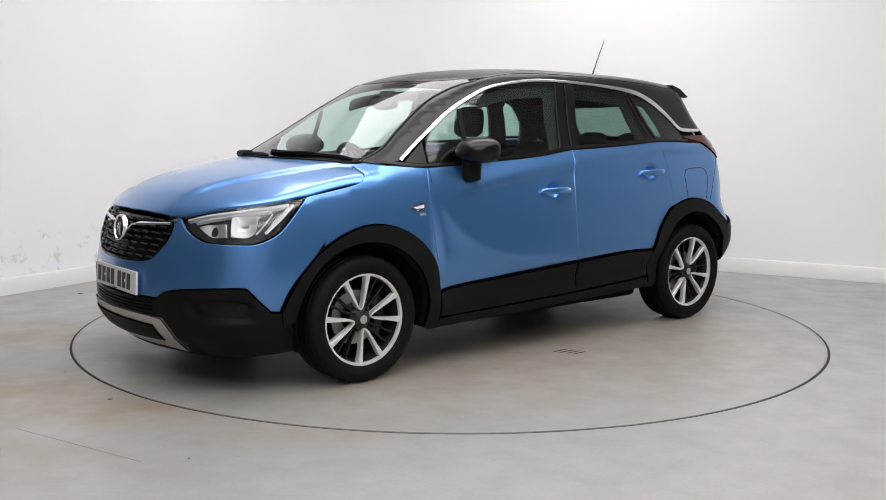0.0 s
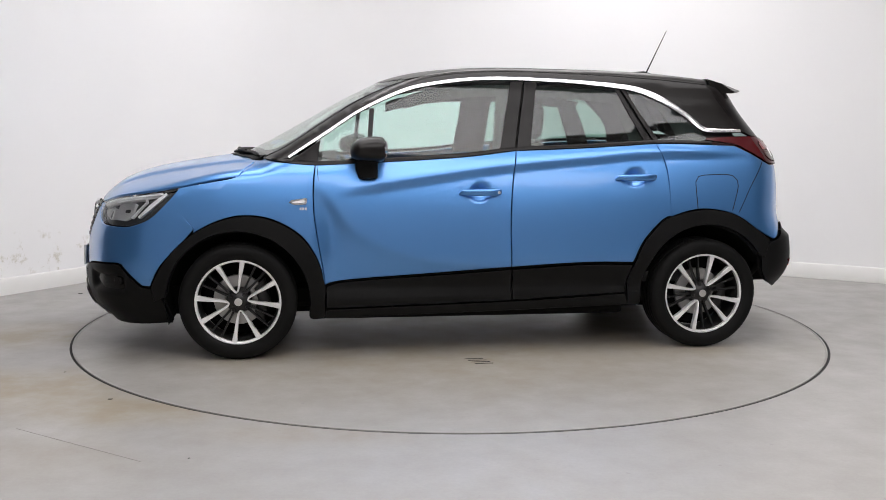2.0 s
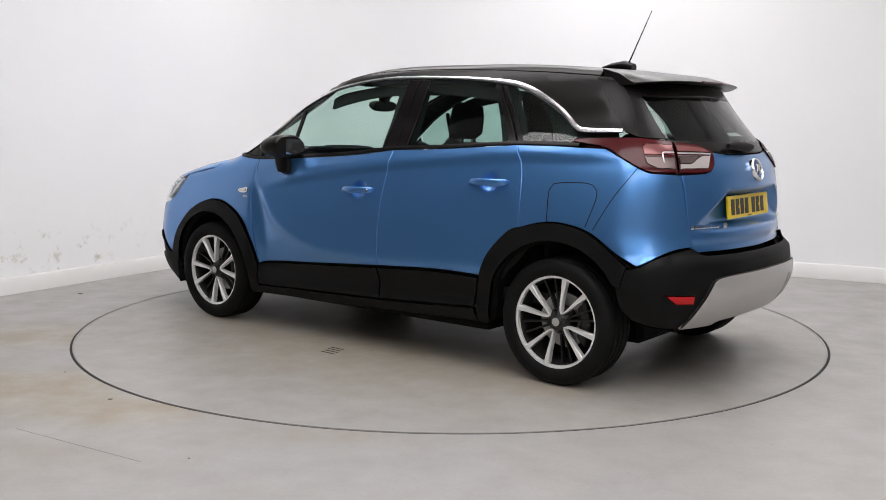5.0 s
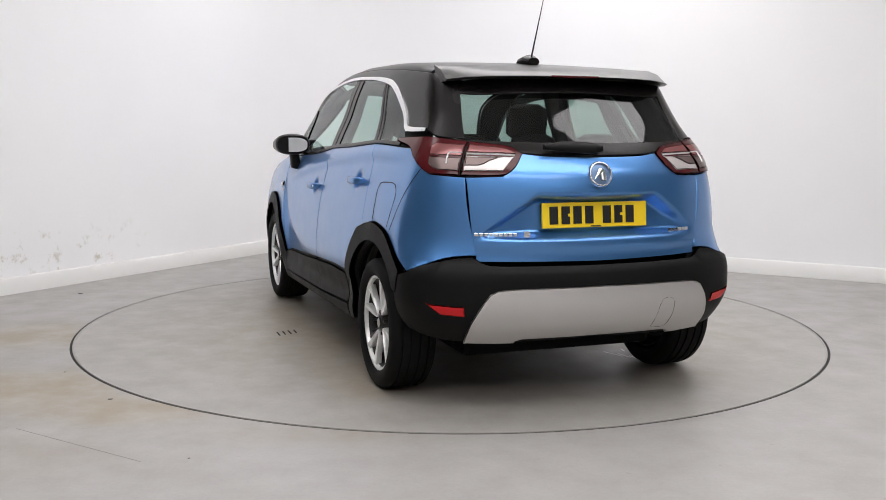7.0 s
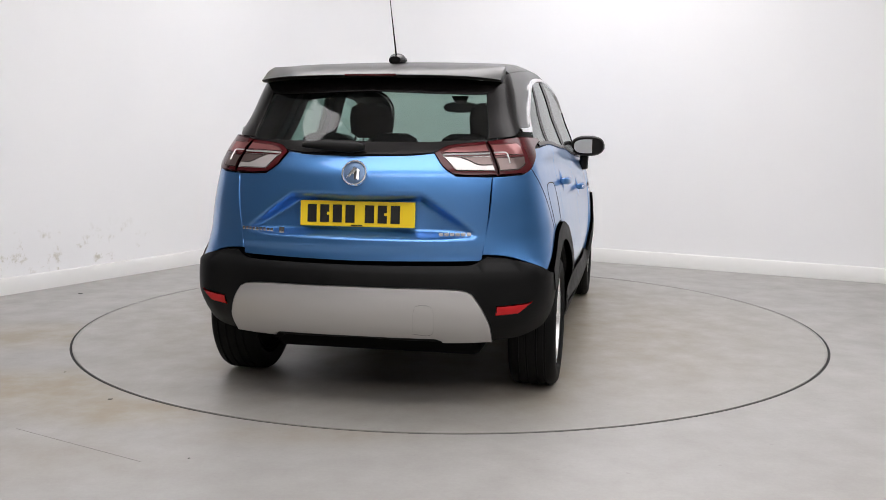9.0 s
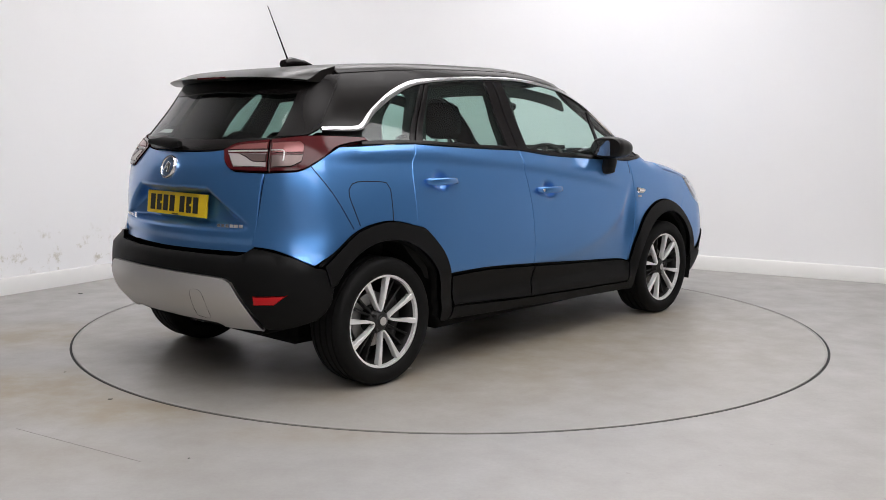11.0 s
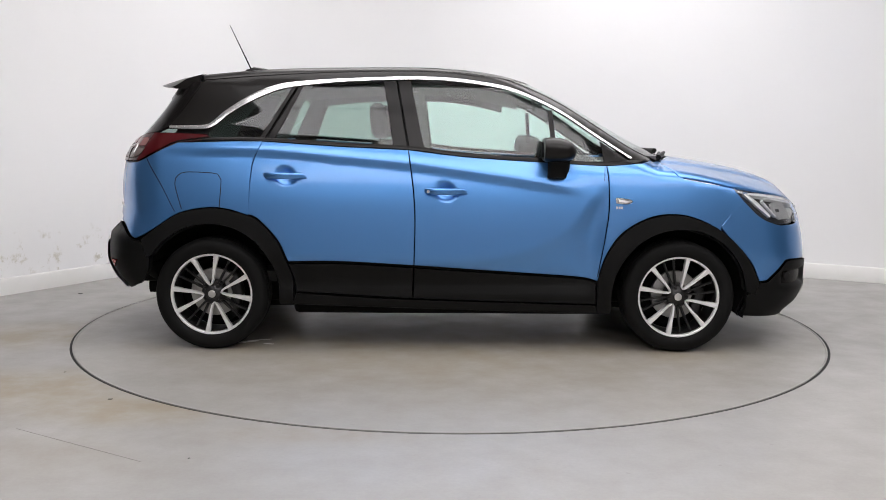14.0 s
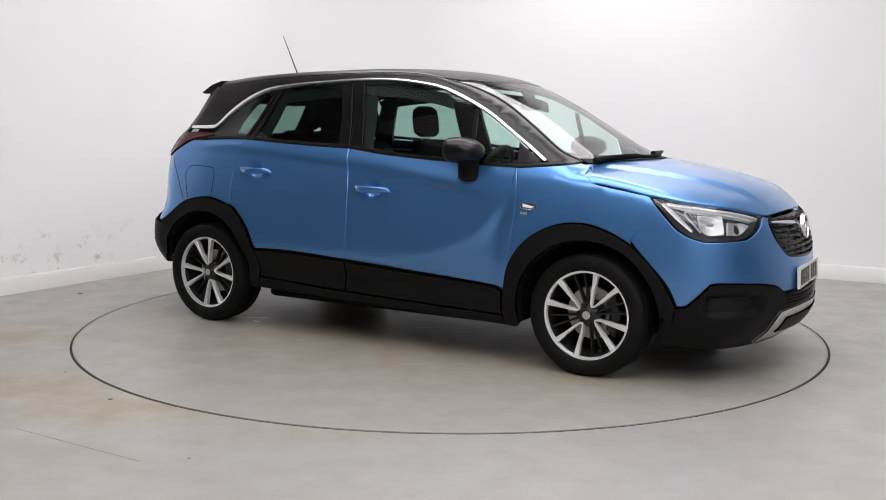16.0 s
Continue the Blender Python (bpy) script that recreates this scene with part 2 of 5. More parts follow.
NOSE = curve((0.12, 2.05), (0.2, 2.10), (0.28, 2.18), (0.36, 2.208), (0.5, 2.212), (0.62, 2.2), (0.75, 2.165), (0.85, 2.11), (0.95, 2.03))
TAIL = curve((0.18, -1.80), (0.3, -1.905), (0.42, -2.005), (0.5, -2.03), (0.62, -2.02), (0.665, -1.98), (0.74, -1.975), (0.9, -1.968), (1.04, -1.945), (1.13, -1.893),
             (1.2, -1.832), (1.34, -1.71), (1.45, -1.63), (1.6, -1.52))
HOOD = curve((2.3, 0.74), (2.2, 0.80), (2.12, 0.862), (1.95, 0.955), (1.79, 1.004), (1.6, 1.039), (1.42, 1.066), (1.2, 1.09), (0.9, 1.10))
CABIN = curve((1.6, 0.93), (1.4, 1.04), (1.26, 1.108), (1.1, 1.192), (0.93, 1.288), (0.77, 1.380), (0.61, 1.462), (0.45, 1.533), (0.28, 1.572), (0.1, 1.592), (-0.1, 1.602),
              (-0.6, 1.597), (-0.94, 1.584), (-1.26, 1.556), (-1.4, 1.540), (-1.6, 1.508), (-1.8, 1.47))


SWEEP = curve((0.90, 0.95), (0.83, 0.86), (0.7, 0.70), (0.56, 0.615), (0.4, 0.555), (0.24, 0.52), (0.0, 0.50), (-0.4, 0.505), (-0.9, 0.52))
CREST = curve((0.8, 0.89), (0.62, 0.925), (0.2, 0.99), (-0.19, 1.042), (-0.58, 1.078), (-1.0, 1.112), (-1.5, 1.12))


def side_y(x, z):
    y = WIDTH(x) - TUMBLE(z)
    y = y - 0.025 * step(0.8, 1.6, -x) * step(1.05, 1.28, z) - 0.055 * step(0.45, 1.2, x) * step(0.98, 1.2, z)
    y = y - 0.06 * step(0.5, 0.3, z) * step(1.45, 1.9, -x)
    # hollow along the lower doors under a sweeping edge, and the shoulder line
    under = np.log1p(np.exp(np.clip((SWEEP(x) - z) / 0.006, -40, 40))) * 0.006
    y = y - 0.040 * (1 - np.exp(-under / 0.09)) * step(0.93, 0.78, x) * step(-1.1, -0.85, x) * step(0.30, 0.40, z)
    crest = CREST(x)
    y = y + 0.015 * step(crest - 0.040, crest + 0.003, z) * step(crest + 0.11, crest + 0.004, z) * step(0.82, 0.45, x) * step(-1.75, -1.2, x)
    return y


def top_z(x, y):
    hood = HOOD(x + 0.12 * y * y) - 0.008 - (0.15 - 0.065 * step(1.9, 1.3, x)) * y * y
    line = 0.30 + (2.1 - x) * 0.27
    hood = hood + 0.014 * step(line + 0.05, line - 0.02, np.abs(y)) * step(2.15, 1.9, x)
    cabin = CABIN(x + 0.29 * y * y) - 0.06 * y * y
    return np.maximum(hood, cabin)


def nose_x(y, z):
    return NOSE(z) - 0.37 * y * y


def tail_x(y, z):
    q = step(0.6, 0.8, z)
    return TAIL(z) + (0.24 + 0.05 * q) * y * y + (0.16 + 0.08 * q) * y ** 4


def form(x, y, z):
    """Below zero inside the car, zero on its skin."""
    y = np.abs(y)
    f = smax(y - side_y(x, z), x - nose_x(y, z), 0.17)
    f = smax(f, tail_x(y, z) - x, 0.10)
    return smax(f, z - top_z(x, y), 0.055)


def march(p, d, reach):
    """Where rays from outside points p along d enter the car."""
    p, d = np.asarray(p, float), np.asarray(d, float)
    n = 60
    lo, hi = np.zeros(len(p)), np.full(len(p), reach)
    done = np.zeros(len(p), bool)
    for i in range(1, n + 1):
        s = reach * i / n
        inside = form(*(p + d * s).T) < 0
        first = inside & ~done
        hi[first], lo[first] = s, reach * (i - 1) / n
        done |= inside
    for _ in range(24):
        mid = (lo + hi) / 2
        inside = form(*(p + d * mid[:, None]).T) < 0
        hi, lo = np.where(inside, mid, hi), np.where(inside, lo, mid)
    return p + d * hi[:, None], done


def normal_at(p):
    e = 2e-3
    g = np.stack([form(*(p + v).T) - form(*(p - v).T) for v in np.eye(3) * e], -1)
    return g / np.maximum(np.linalg.norm(g, axis=1), 1e-9)[:, None]


# ---- laying panels on the form ----
from mathutils.geometry import delaunay_2d_cdt

WAYS = {"side": ((0, 1.4, 0), (0, -1, 0), 1.4), "front": ((3, 0, 0), (-1, 0, 0), 3.0), "rear": ((-3, 0, 0), (1, 0, 0), 3.0), "top": ((0, 0, 2.2), (0, 0, -1), 2.0)}


def laid(kind, uv):
    """Points of the form, and its normals, for plane coordinates: side (x, z), front and rear (y, z), top (x, y), fwrap and rwrap (angle round a post, z)."""
    uv = np.asarray(uv, float)
    u, v = uv[:, 0], uv[:, 1]
    o = np.zeros_like(u)
    if kind in ("fwrap", "rwrap"):
        sign, centre = (1, 1.35) if kind == "fwrap" else (-1, -1.2)
        d = np.stack([sign * np.cos(u), np.sin(u), o], -1)
        p = np.stack([o + centre, o, v], -1) + d * 1.4
        q, ok = march(p, -d, 1.4)
    else:
        start, way, reach = WAYS[kind]
        p = {"side": np.stack([u, o, v], -1), "front": np.stack([o, u, v], -1), "rear": np.stack([o, u, v], -1), "top": np.stack([u, v, o], -1)}[kind] + np.array(start)
        q, ok = march(p, np.tile(np.array(way, float), (len(u), 1)), reach)
    return q, normal_at(q)


def spline(pts, gap=0.02):
    """A smooth line through points, evenly close set."""
    p = np.array(pts, float)
    if len(p) == 2:
        n = max(1, int(np.linalg.norm(p[1] - p[0]) / gap))
        return p[0] + (p[1] - p[0]) * np.linspace(0, 1, n + 1)[:, None]
    e = np.vstack([2 * p[0] - p[1], p, 2 * p[-1] - p[-2]])
    out = []
    for i in range(len(p) - 1):
        a, b, c, d = e[i:i + 4]
        n = max(1, int(np.linalg.norm(c - b) / gap))
        s = (np.arange(n) / n)[:, None]
        out.append(0.5 * (2 * b + (c - a) * s + (2 * a - 5 * b + 4 * c - d) * s * s + (3 * b - a - 3 * c + d) * s ** 3))
    return np.vstack(out + [p[-1:]])


def outline(runs, gap=0.02):
    """A closed outline from runs of points: smooth within a run, a corner where two runs meet."""
    pts = np.vstack([spline(r, gap)[:-1] for r in runs])
    keep = [i for i in range(len(pts)) if np.linalg.norm(pts[i] - pts[i - 1]) > 1e-4]
    return pts[keep]


def halved(runs):
    """Runs from the centre line round to the centre line, with their mirror image."""
    return runs + [[(-u, v) for u, v in reversed(r)] for r in reversed(runs)]


def halved_top(runs):
    return runs + [[(u, -v) for u, v in reversed(r)] for r in reversed(runs)]


def within(poly, pts):
    x, y = pts[:, 0], pts[:, 1]
    ok = np.zeros(len(pts), bool)
    j = len(poly) - 1
    for i in range(len(poly)):
        (xi, yi), (xj, yj) = poly[i], poly[j]
        if yi != yj:
            ok ^= ((yi > y) != (yj > y)) & (x < (xj - xi) * (y - yi) / (yj - yi) + xi)
        j = i
    return ok


def near_edge(poly, pts, gap):
    d = np.full(len(pts), 9.0)
    for i in range(len(poly)):
        a, b = poly[i - 1], poly[i]
        s = np.clip(((pts - a) @ (b - a)) / max((b - a) @ (b - a), 1e-12), 0, 1)
        d = np.minimum(d, np.linalg.norm(pts - a - s[:, None] * (b - a), axis=1))
    return d < gap


def inset(poly, e):
    area = np.sum(poly[:, 0] * np.roll(poly[:, 1], -1) - np.roll(poly[:, 0], -1) * poly[:, 1])
    a, b = poly - np.roll(poly, 1, 0), np.roll(poly, -1, 0) - poly
    a, b = [v / np.maximum(np.linalg.norm(v, axis=1), 1e-9)[:, None] for v in (a, b)]
    n = np.stack([-(a + b)[:, 1], (a + b)[:, 0]], -1)
    n = n / np.maximum(np.linalg.norm(n, axis=1), 0.3)[:, None]
    return poly + n * e * (1 if area > 0 else -1)


def panel(name, kind, runs, mat, parent, off=0.0, thick=0.014, grid=0.035, edge=0.0028, gap=0.02, mirror=True, press=None, label="", shut=0.0028, tag_right=True):
    """A skin panel with a rounded edge and a returned flange; mirrored to the other side where asked."""
    poly = inset(outline(runs, gap), shut)
    ring = inset(poly, edge)
    lo, hi = ring.min(0), ring.max(0)
    gx, gy = np.meshgrid(np.arange(lo[0] + grid / 2, hi[0], grid), np.arange(lo[1] + grid / 2, hi[1], grid))
    inner = np.stack([gx.ravel(), gy.ravel()], -1)
    inner = inner[within(ring, inner)]
    if len(inner):
        inner = inner[~near_edge(ring, inner, grid * 0.45)]
    n = len(ring)
    uv = np.vstack([ring, inner])
    vs, _, fs, orig, _, _ = delaunay_2d_cdt([Vector(p) for p in uv], [(i, (i + 1) % n) for i in range(n)], [], 1, 1e-7)
    uv2 = np.array([tuple(v) for v in vs])
    pos, nor = laid(kind, uv2)
    push = press(uv2) if press else np.zeros(len(uv2))
    pos = pos + nor * (off - push)[:, None]
    back = {}
    for i, o in enumerate(orig):
        for k in o:
            if k < n:
                back[k] = i
    bpos, bnor = laid(kind, poly)
    bpush = press(poly) if press else np.zeros(n)
    rim = bpos + bnor * (off - bpush - edge * 0.5)[:, None]
    skirt = bpos + bnor * (off - bpush - thick)[:, None]
    verts = np.vstack([pos, rim, skirt])
    faces = [list(f) for f in fs]
    tri = np.array([pos[f[2]] - pos[f[0]] for f in faces])
    tri2 = np.array([pos[f[1]] - pos[f[0]] for f in faces])
    if np.sum(np.cross(tri2, tri) * nor[[f[0] for f in faces]]) < 0:
        faces = [f[::-1] for f in faces]
    m = len(pos)
    area = np.sum(poly[:, 0] * np.roll(poly[:, 1], -1) - np.roll(poly[:, 0], -1) * poly[:, 1])
    strips = []
    for i in range(n):
        j = (i + 1) % n
        if i in back and j in back:
            strips.append([back[i], m + i, m + j, back[j]])
        strips.append([m + i, m + n + i, m + n + j, m + j])
    if press:
        nor = np.zeros_like(pos)
        for f in faces:
            nor[f] += np.cross(pos[f[1]] - pos[f[0]], pos[f[2]] - pos[f[0]])
        nor /= np.maximum(np.linalg.norm(nor, axis=1), 1e-12)[:, None]
    a = strips[0]
    fn = np.cross(verts[a[1]] - verts[a[0]], verts[a[2]] - verts[a[0]])
    out = bpos[0] - pos[back.get(0, 0)] + nor[back.get(0, 0)] * 0.002
    if fn @ out < 0:
        strips = [s[::-1] for s in strips]
    faces += strips
    made = []
    for s in ((1, -1) if mirror else (1,)):
        ob = mesh_object(name, verts * (1, s, 1), faces if s > 0 else [f[::-1] for f in faces], mat, parent, True, label)
        # shade each vertex by the true direction of the skin; the rim rolls over
        out = bpos - pos[[back.get(i, 0) for i in range(n)]]
        out /= np.maximum(np.linalg.norm(out, axis=1), 1e-9)[:, None]
        roll = bnor + out
        roll /= np.linalg.norm(roll, axis=1)[:, None]
        ob.data.normals_split_custom_set_from_vertices([tuple(v) for v in np.vstack([nor, roll, out]) * (1, s, 1)])
        made.append(ob)
    return made


def ribbon(name, kind, pts, width, mat, parent, off=0.004, depth=0.01, mirror=True, gap=0.02, label="", bulge=0.4):
    """A raised strip of given width along a line on the form."""
    uv = spline(pts, gap)
    p, nn = laid(kind, uv)
    t = np.gradient(p, axis=0)
    t /= np.linalg.norm(t, axis=1)[:, None]
    side = np.cross(t, nn)
    w = np.interp(np.linspace(0, 1, len(uv)), np.linspace(0, 1, len(width)), width)[:, None] if isinstance(width, (list, tuple)) else width
    k = 5
    rows = [p - side * w / 2 + nn * (off - depth), p - side * w / 2 + nn * off * (1 - bulge), p + nn * off, p + side * w / 2 + nn * off * (1 - bulge), p + side * w / 2 + nn * (off - depth)]
    verts = np.stack(rows, 1).reshape(-1, 3)
    faces = []
    for i in range(len(uv) - 1):
        for j in range(k):
            a, b = i * k + j, i * k + (j + 1) % k
            faces.append([a, a + k, b + k, b])
    faces += [list(range(k)), list(range((len(uv) - 1) * k, len(uv) * k))[::-1]]
    made = []
    for s in ((1, -1) if mirror else (1,)):
        ob = mesh_object(name, verts * (1, s, 1), [f[::-1] for f in faces] if s > 0 else faces, mat, parent, True, label)
        ob.data.set_sharp_from_angle(angle=radians(50))
        made.append(ob)
    return made


def lathe(profile, n=48, axis="y"):
    """Turn a profile of (radius, along) round an axis."""
    verts, faces = [], []
    k = len(profile)
    for i in range(n):
        c, s = math.cos(2 * math.pi * i / n), math.sin(2 * math.pi * i / n)
        for r, a in profile:
            verts.append({"y": (r * c, a, r * s), "z": (r * c, r * s, a), "x": (a, r * c, r * s)}[axis])
    for i in range(n):
        for j in range(k - 1):
            a, b = i * k + j, ((i + 1) % n) * k + j
            faces.append((a, a + 1, b + 1, b))
    return verts, faces


def tube(points, radius, sides=8, caps=True):
    """A round rod along points; radius may be a list."""
    pts = [Vector(p) for p in points]
    rr = radius if isinstance(radius, (list, tuple)) else [radius] * len(pts)
    verts, faces = [], []
    for i, p in enumerate(pts):
        d = (pts[min(i + 1, len(pts) - 1)] - pts[max(i - 1, 0)]).normalized()
        a = d.orthogonal().normalized()
        if abs(d.z) < 0.95:
            a = d.cross(Vector((0, 0, 1))).normalized()
        b = d.cross(a)
        verts += [p + (a * math.cos(2 * math.pi * j / sides) + b * math.sin(2 * math.pi * j / sides)) * rr[i] for j in range(sides)]
    for i in range(len(pts) - 1):
        for j in range(sides):
            k = (j + 1) % sides
            faces.append((i * sides + j, i * sides + k, (i + 1) * sides + k, (i + 1) * sides + j))
    if caps:
        faces += [tuple(range(sides))[::-1], tuple(range((len(pts) - 1) * sides, len(pts) * sides))]
    return verts, faces


def blob(stations, n=20):
    """A smooth body through rounded-rectangle sections: (centre, half width vector, half height vector, squareness)."""
    verts, faces = [], []
    for c, hw, hh, q in stations:
        c, hw, hh = Vector(c), Vector(hw), Vector(hh)
        for j in range(n):
            a = 2 * math.pi * j / n
            ca, sa = math.cos(a), math.sin(a)
            verts.append(c + hw * math.copysign(abs(ca) ** q, ca) + hh * math.copysign(abs(sa) ** q, sa))
    m = len(stations)
    for i in range(m - 1):
        for j in range(n):
            k = (j + 1) % n
            faces.append((i * n + j, i * n + k, (i + 1) * n + k, (i + 1) * n + j))
    faces += [tuple(range(n))[::-1], tuple(range((m - 1) * n, m * n))]
    return verts, faces


def solid(name, geo, mat, parent, label="", smooth=True, angle=45):
    bm = bmesh.new()
    vs = [bm.verts.new(v) for v in geo[0]]
    for f in geo[1]:
        try:
            bm.faces.new([vs[i] for i in f])
        except ValueError:
            pass
    ob = part(name, bm, mat, parent, label, smooth)
    ob.data.set_sharp_from_angle(angle=radians(angle))
    return ob


# ---- the car's materials ----
def paint_material():
    m = material("metallic_blue_paint", (0.05, 0.2, 0.5), 0.32, 0.78, coat=0.8, coat_rough=0.06)
    t, p = tree(m)
    v = coords(t)
    flake = node(t, "ShaderNodeTexVoronoi", Scale=1400.0)
    t.links.new(v, flake.inputs["Vector"])
    col = mixed(t, flake.outputs["Distance"], (0.098, 0.285, 0.63), (0.080, 0.24, 0.56))
    t.links.new(col, p.inputs["Base Color"])
    dirt = noise_of(t, v, 9, 5, 0.6)
    t.links.new(ramp(t, dirt, [(0.3, (0.30, 0.30, 0.30)), (0.8, (0.36, 0.36, 0.36))]), p.inputs["Roughness"])
    t.links.new(ramp(t, dirt, [(0.3, (0.07, 0.07, 0.07)), (0.9, (0.14, 0.14, 0.14))]), p.inputs["Coat Roughness"])
    return m


def plastic_material(name, tone, rough, grain=700.0, strength=0.25):
    m = material(name, (tone,) * 3, rough, spec=0.13)
    t, p = tree(m)
    v = coords(t)
    dust = noise_of(t, v, 6, 6, 0.65)
    t.links.new(ramp(t, dust, [(0.3, (tone * 0.8,) * 3), (0.8, (tone * 1.5, tone * 1.48, tone * 1.45))]), p.inputs["Base Color"])
    t.links.new(ramp(t, dust, [(0.3, (rough - 0.06,) * 3), (0.8, (rough + 0.1,) * 3)]), p.inputs["Roughness"])
    bumped(t, p, noise_of(t, v, grain, 2, 0.5), strength, 0.0006)
    return m


def glass_material(name, tint, gloss=1.0):
    """Tinted safety glass: lets tinted light through and mirrors more at a slant."""
    m = bpy.data.materials.new(name)
    m.use_nodes = True
    t = m.node_tree
    t.nodes.remove(t.nodes["Principled BSDF"])
    clear, shine, mix = t.nodes.new("ShaderNodeBsdfTransparent"), t.nodes.new("ShaderNodeBsdfGlossy"), t.nodes.new("ShaderNodeMixShader")
    clear.inputs["Color"].default_value = (*tint, 1)
    shine.inputs["Roughness"].default_value = 0.03
    shine.inputs["Color"].default_value = (gloss, gloss, gloss, 1)
    f = node(t, "ShaderNodeLayerWeight", Blend=0.5)
    rise = t.nodes.new("ShaderNodeMath")
    rise.operation = "POWER"
    rise.inputs[1].default_value = 5.0
    more = t.nodes.new("ShaderNodeMath")
    more.operation = "MULTIPLY_ADD"
    more.inputs[1].default_value, more.inputs[2].default_value = 0.75, 0.048
    t.links.new(f.outputs["Facing"], rise.inputs[0])
    t.links.new(rise.outputs[0], more.inputs[0])
    t.links.new(more.outputs[0], mix.inputs[0])
    t.links.new(clear.outputs[0], mix.inputs[1])
    t.links.new(shine.outputs[0], mix.inputs[2])
    t.links.new(mix.outputs[0], t.nodes["Material Output"].inputs["Surface"])
    return m


BLUE = paint_material()
BLACK_PAINT = material("black_roof_paint", (0.008, 0.007, 0.0065), 0.28, coat=0.06, spec=0.22)
PIANO = material("satin_black_trim", (0.007, 0.006, 0.006), 0.26, spec=0.2)
PLASTIC = plastic_material("black_moulded_plastic", 0.0055, 0.5)
RUBBER = plastic_material("tyre_rubber", 0.006, 0.65, 300.0, 0.3)
SHELL = material("dark_inner_body", (0.006, 0.006, 0.006), 0.8, spec=0.1)
CHROME = material("satin_chrome", (0.88, 0.88, 0.89), 0.16, 1.0)
SILVER = material("silver_painted_plastic", (0.56, 0.545, 0.53), 0.38, 0.55)
ALLOY = material("machined_alloy", (0.92, 0.92, 0.92), 0.34, 0.6)
DARK_ALLOY = material("dark_grey_alloy", (0.022, 0.021, 0.021), 0.4, 0.4)
DISC_STEEL = material("brake_steel", (0.42, 0.41, 0.40), 0.4, 1.0)
GLASS = glass_material("clear_tinted_glass", (0.74, 0.91, 0.86))
SCREEN = glass_material("windscreen_glass", (0.80, 0.90, 0.86))
REAR_GLASS = glass_material("dark_rear_side_glass", (0.43, 0.59, 0.54))
TAIL_GLASS = glass_material("dark_tailgate_glass", (0.36, 0.46, 0.43))
LENS = glass_material("clear_lamp_lens", (0.93, 0.94, 0.95))
RED_LENS = material("dark_red_lens", (0.062, 0.006, 0.008), 0.14, spec=0.35)
BRIGHT_RED = material("red_reflector", (0.55, 0.012, 0.015), 0.25, spec=0.3)
SMOKE_LENS = material("smoked_lamp_reflector", (0.13, 0.095, 0.09), 0.2, 0.4, spec=0.4)
ROSE_LENS = material("rose_lamp_lens", (0.24, 0.085, 0.085), 0.16, 0.3, spec=0.6)
BADGE_BLUE = material("blue_grey_badge_field", (0.13, 0.20, 0.32), 0.3, 0.6)
PALE_LENS = material("pale_light_guide", (0.50, 0.46, 0.45), 0.22, 0.3)
DRL = material("white_light_guide", (0.82, 0.83, 0.84), 0.2, coat=0.5)
MIRROR = material("mirror_glass", (0.8, 0.83, 0.85), 0.02, 1.0)
SEAM = material("shut_line", (0.004, 0.005, 0.008), 0.8)
CLOTH = plastic_material("dark_seat_cloth", 0.016, 0.85, 220.0, 0.4)
CABIN_PLASTIC = plastic_material("dark_grey_cabin_plastic", 0.022, 0.6, 500.0, 0.3)
LINING = material("pale_grey_headlining", (0.13, 0.128, 0.125), 0.9)
YELLOW = material("yellow_plate", (0.85, 0.60, 0.02), 0.35)
WHITE_PLATE = material("white_plate", (0.78, 0.78, 0.76), 0.35)
INK = material("black_plate_ink", (0.01, 0.01, 0.01), 0.4)

# ---- the car ----
car = tagged(new("car"), "metallic blue crossover car with black roof and black plastic cladding", "car")

# lines that several panels share: plane coordinates in metres from the middle of the wheelbase
BELT = [(1.18, 1.063), (0.89, 1.042), (0.52, 1.060), (0.09, 1.087), (-0.21, 1.122), (-0.58, 1.137), (-1.02, 1.164)]
DOOR_FRONT = [(0.89, 1.042), (0.90, 0.952), (0.90, 0.80), (0.88, 0.647), (0.85, 0.46), (0.845, 0.40)]
DOOR_MID = [(-0.21, 1.122), (-0.18, 0.898), (-0.17, 0.715), (-0.175, 0.485)]
DOOR_REAR = [(-1.02, 1.164), (-1.075, 1.025), (-1.095, 0.751)]
CLAD_TOP = [(0.845, 0.40), (0.74, 0.421), (0.34, 0.449), (-0.175, 0.485), (-0.59, 0.506), (-0.87, 0.501)]
LOW_LINE = [(0.84, 0.275), (-0.18, 0.302), (-0.83, 0.328)]
FRONT_ARCH = [(0.845, 0.40), (0.89, 0.554), (0.98, 0.678), (1.13, 0.759), (1.28, 0.776), (1.41, 0.745), (1.53, 0.685), (1.63, 0.60), (1.70, 0.513), (1.76, 0.40)]
REAR_ARCH = [(-0.87, 0.501), (-0.93, 0.626), (-1.04, 0.741), (-1.095, 0.762), (-1.20, 0.788), (-1.32, 0.797), (-1.48, 0.763), (-1.62, 0.672), (-1.69, 0.62)]
BRIGHT_LINE = [(1.03, 1.079), (0.84, 1.203), (0.66, 1.322), (0.50, 1.404), (0.35, 1.461), (0.19, 1.492), (0.03, 1.511), (-0.12, 1.518), (-0.29, 1.517), (-0.60, 1.503),
               (-0.85, 1.480), (-0.97, 1.455), (-1.10, 1.400), (-1.23, 1.320), (-1.315, 1.250), (-1.38, 1.236), (-1.555, 1.235)]
